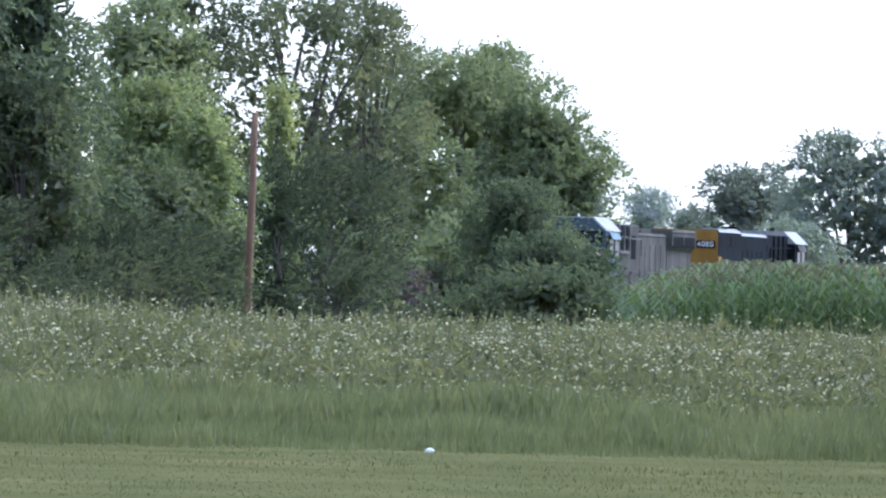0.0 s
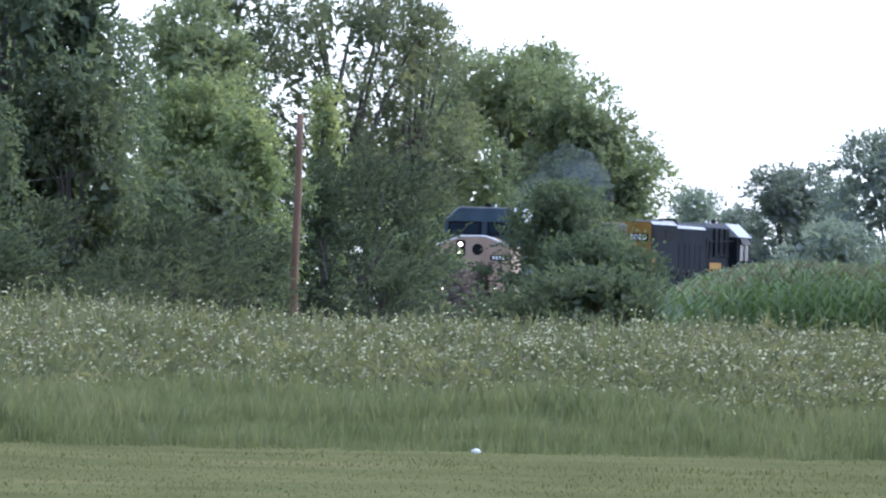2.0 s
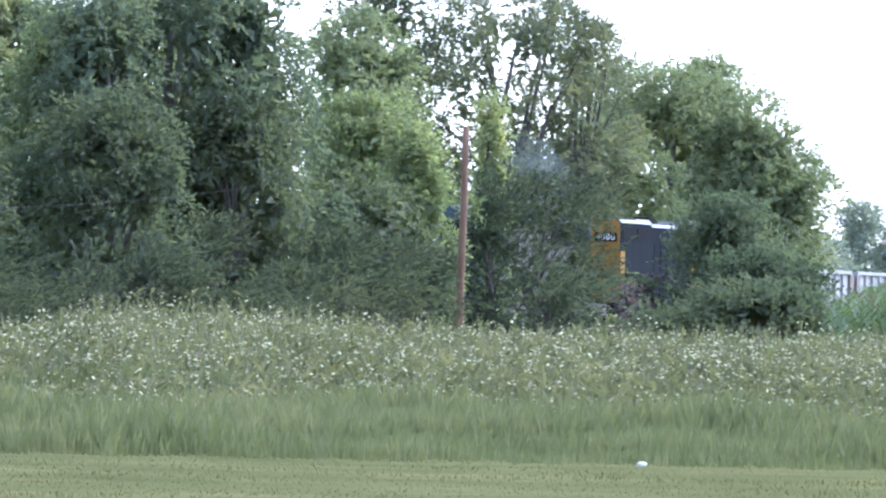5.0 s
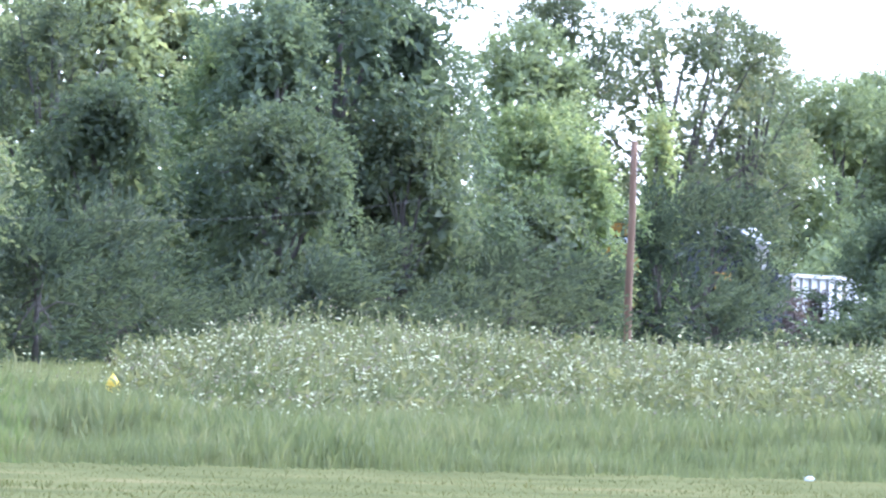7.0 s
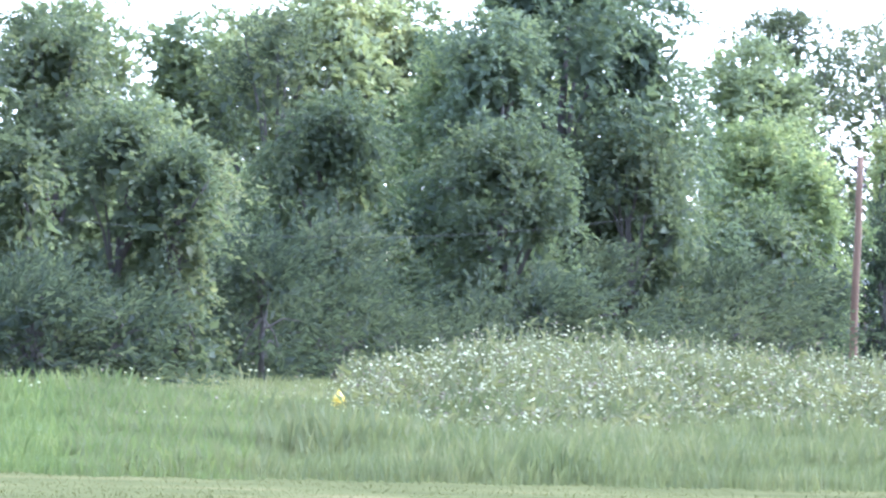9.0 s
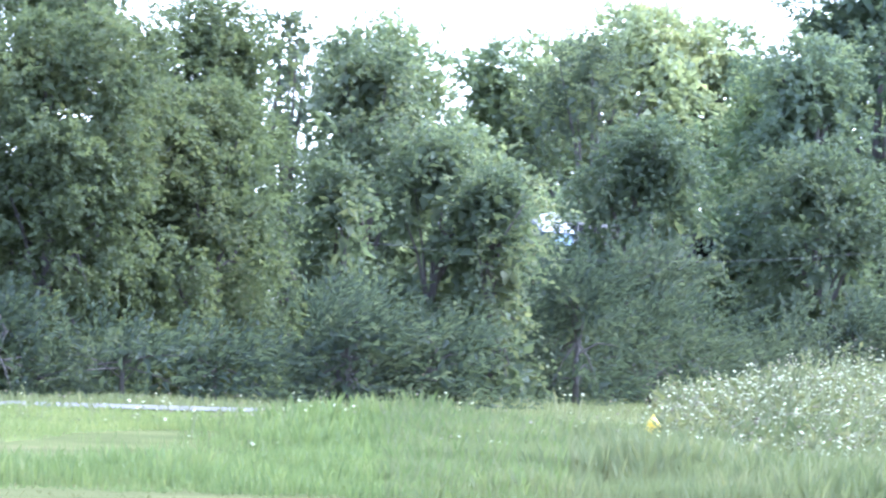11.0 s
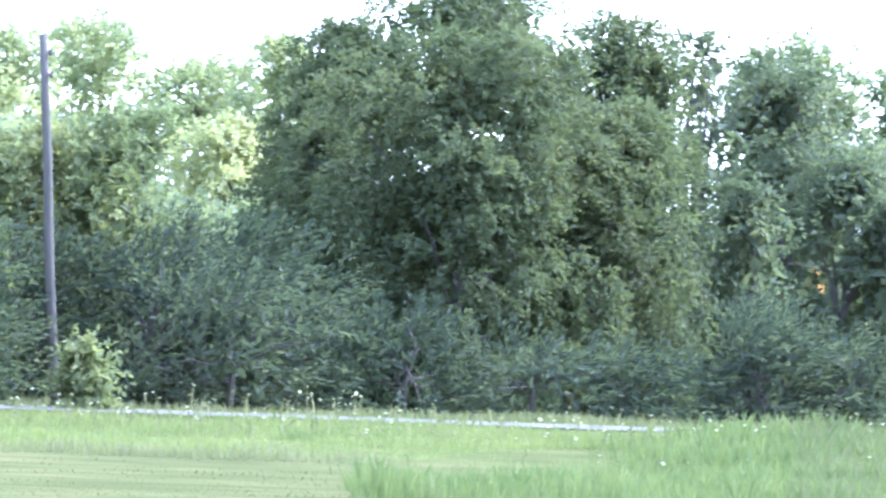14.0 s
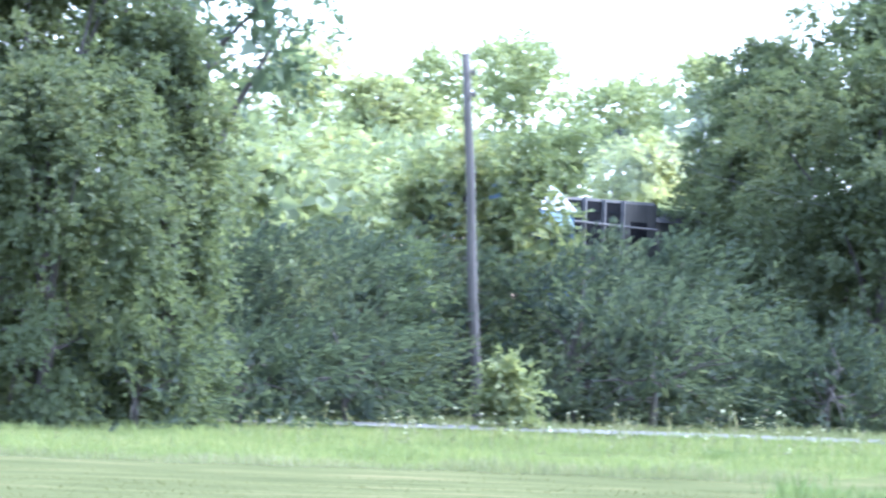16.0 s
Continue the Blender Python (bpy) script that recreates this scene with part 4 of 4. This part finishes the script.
    for s in (-1, 1):
        for k in range(2):
            part("radiator_screen", box(-9.3 + k * 2.15, -7.35 + k * 2.15, s * side - 0.02, s * side + 0.015, 3.82 + up, 4.2 + up, 0.0), BLACK, rad)
        # Same pale strip for sky reflection, along the radiator's top edge.
        part("roof_edge", prism([(s * (side - 0.09), 4.47 + up), (s * (side + 0.02), 4.36 + up), (s * (side + 0.035), 4.375 + up), (s * (side - 0.075), 4.485 + up)], -9.5, -5.1), paint["trim"], rad)
    tail = part("tail_panel", prism([(y * 0.985, 1.6 + (z - 1.58) * 0.99) for y, z in ends], -9.66, -9.59), paint["tail"], L)
    for sgn in (-1, 1):
        part("tail_wrap", box(-9.55, -8.9, sgn * (1.385 if full_hood else 0.957) - 0.008, sgn * (1.385 if full_hood else 0.957) + 0.008, 1.75, 3.4, 0.0), paint["tail"], tail)
    handrail(L, -10.4, 5.8, 1.42, 1.7, paint["rail"])
    handrail(L, -10.4, 5.8, -1.42, 1.7, paint["rail"])
    part("fuel_tank", box(-3.2, 3.0, -1.35, 1.35, 0.35, 1.15, 0.18), paint["frame"], L)
    bogie(L, 6.9, 3, 2.5, BLACK)
    bogie(L, -6.9, 3, 2.5, BLACK)
    return L, tail


lead, _ = locomotive({"frame": GREY, "cab": BLUE, "nose": TAN, "edge": WHITE, "hood": GREY, "bay": GREY, "post": PALE, "tail": GREY, "roof": ROOF, "visor": VISOR, "glass": GLASS, "rail": GREY, "trim": GREY}, "weathered diesel locomotive with blue cab and tan nose on the track", True, False)
second, tail = locomotive({"frame": NAVY, "cab": NAVY, "nose": NAVY, "edge": NAVY, "hood": NAVY, "bay": NAVY, "post": NAVY, "tail": YELLOW, "roof": ROOF, "visor": GREY, "glass": GLASS, "rail": BLACK, "trim": ROOF}, "dark navy diesel locomotive with yellow tail, coupled cab backwards", False, True)

# the number on the second locomotive's tail, white on black
board = part("number_board", box(-9.72, -9.65, -1.28, -0.48, 3.72, 4.02, 0.03), BLACK, tail)
for k, sign in enumerate("4080"):
    num = bpy.data.curves.new("digit", "FONT")
    num.body, num.size, num.extrude, num.align_x, num.align_y = sign, 0.31, 0.004, "CENTER", "CENTER"
    mesh = bpy.data.meshes.new_from_object(bpy.data.objects.new("digit_outline", num))
    mesh.materials.clear()
    mesh.materials.append(WHITE)
    digit = new("digit", mesh)
    digit.parent = board
    digit.matrix_basis = Matrix(((0, 0, -1, -9.725), (-1, 0, 0, -0.88 - (k - 1.5) * 0.175), (0, 1, 0, 3.87), (0, 0, 0, 1)))
panel = part("side_panel", box(2.0, 4.2, -1.2, -1.185, 2.1, 3.05, 0.0), YELLOW, second, "yellow panel with dark lettering blocks")
for k in range(3):
    part("bar", box(2.25 + k * 0.62, 2.6 + k * 0.62, -1.215, -1.203, 2.3, 2.8, 0.0), NAVY, panel)


def gondola():
    """An open freight car with ribbed pale sides."""
    G = tagged(new("freight_car"), "pale grey ribbed open freight car behind the locomotives", "freight car", "freight cars of the train")
    part("underframe", box(-8.2, 8.2, -1.2, 1.2, 0.95, 1.2), BLACK, G)
    body = part("body", box(-8.0, 8.0, -1.42, 1.42, 1.2, 3.05, 0.03), CARGREY, G)
    for y in (-1.45, 1.45):
        part("top_chord", box(-8.05, 8.05, y - 0.07, y + 0.07, 3.0, 3.14, 0.02), CARGREY, body)
        for k in range(13):
            x = -7.8 + k * 1.3
            part("rib", box(x - 0.06, x + 0.06, y - 0.07, y + 0.07, 1.2, 3.0, 0.01), CARGREY, body)
    for x in (-8.0, 8.0):
        part("ladder", box(x - 0.3, x + 0.3, 1.48, 1.53, 1.3, 3.0, 0.0), STEEL, body)
    bogie(G, 5.8, 2, 1.3, BLACK)
    bogie(G, -5.8, 2, 1.3, BLACK)
    return G


cars = [gondola()]
for _ in range(3):
    cars.append(copy_thing(cars[0], Matrix.Identity(4)))

# diesel exhaust drifting above the leading locomotive
SMOKE = vapour("diesel_exhaust", (0.5, 0.57, 0.66), 0.028)
smoke = tagged(new("exhaust_smoke"), "thin blue-grey diesel exhaust haze above the locomotive", "smoke")
rnd = random.Random(4)
for k in range(3):
    f = k / 2
    bm = bmesh.new()
    bmesh.ops.create_icosphere(bm, subdivisions=3, radius=0.7 + 0.5 * f)
    off = Vector((rnd.uniform(0, 50), 0, 0))
    for v in bm.verts:
        v.co *= 1 + 0.35 * noise.noise(v.co * 1.7 + off)
        v.co += Vector((-0.5 - 4.5 * f + rnd.uniform(-0.02, 0.02), 0, 4.6 + 1.2 * f))
    bmesh.ops.translate(bm, verts=bm.verts, vec=(rnd.gauss(0, 0.4), rnd.gauss(0, 0.5), rnd.gauss(0, 0.3)))
    part("puff", bm, SMOKE, smoke, smooth=True)

SPEED, START = 10.584, -8.0


def motions():
    """The whole train runs at one speed along the straight track."""
    times = [0, 0.1, 0.2] + list(range(1, 16)) + [15.8, 15.9, 16]
    units = [(lead, 0.0, 0), (second, 22.5, 180), (smoke, 0.0, 0)] + [(c, 42.3 + 17.2 * k, 0) for k, c in enumerate(cars)]
    for thing, back, flip in units:
        rows = []
        for t in times:
            p = TRACK + HEAD * (START + SPEED * (t - 1.6) - back)
            rows.append((t, pose(p.x, p.y, RAIL_TOP, 0, 0, TURN + flip)))
        walk(thing, rows)


motions()
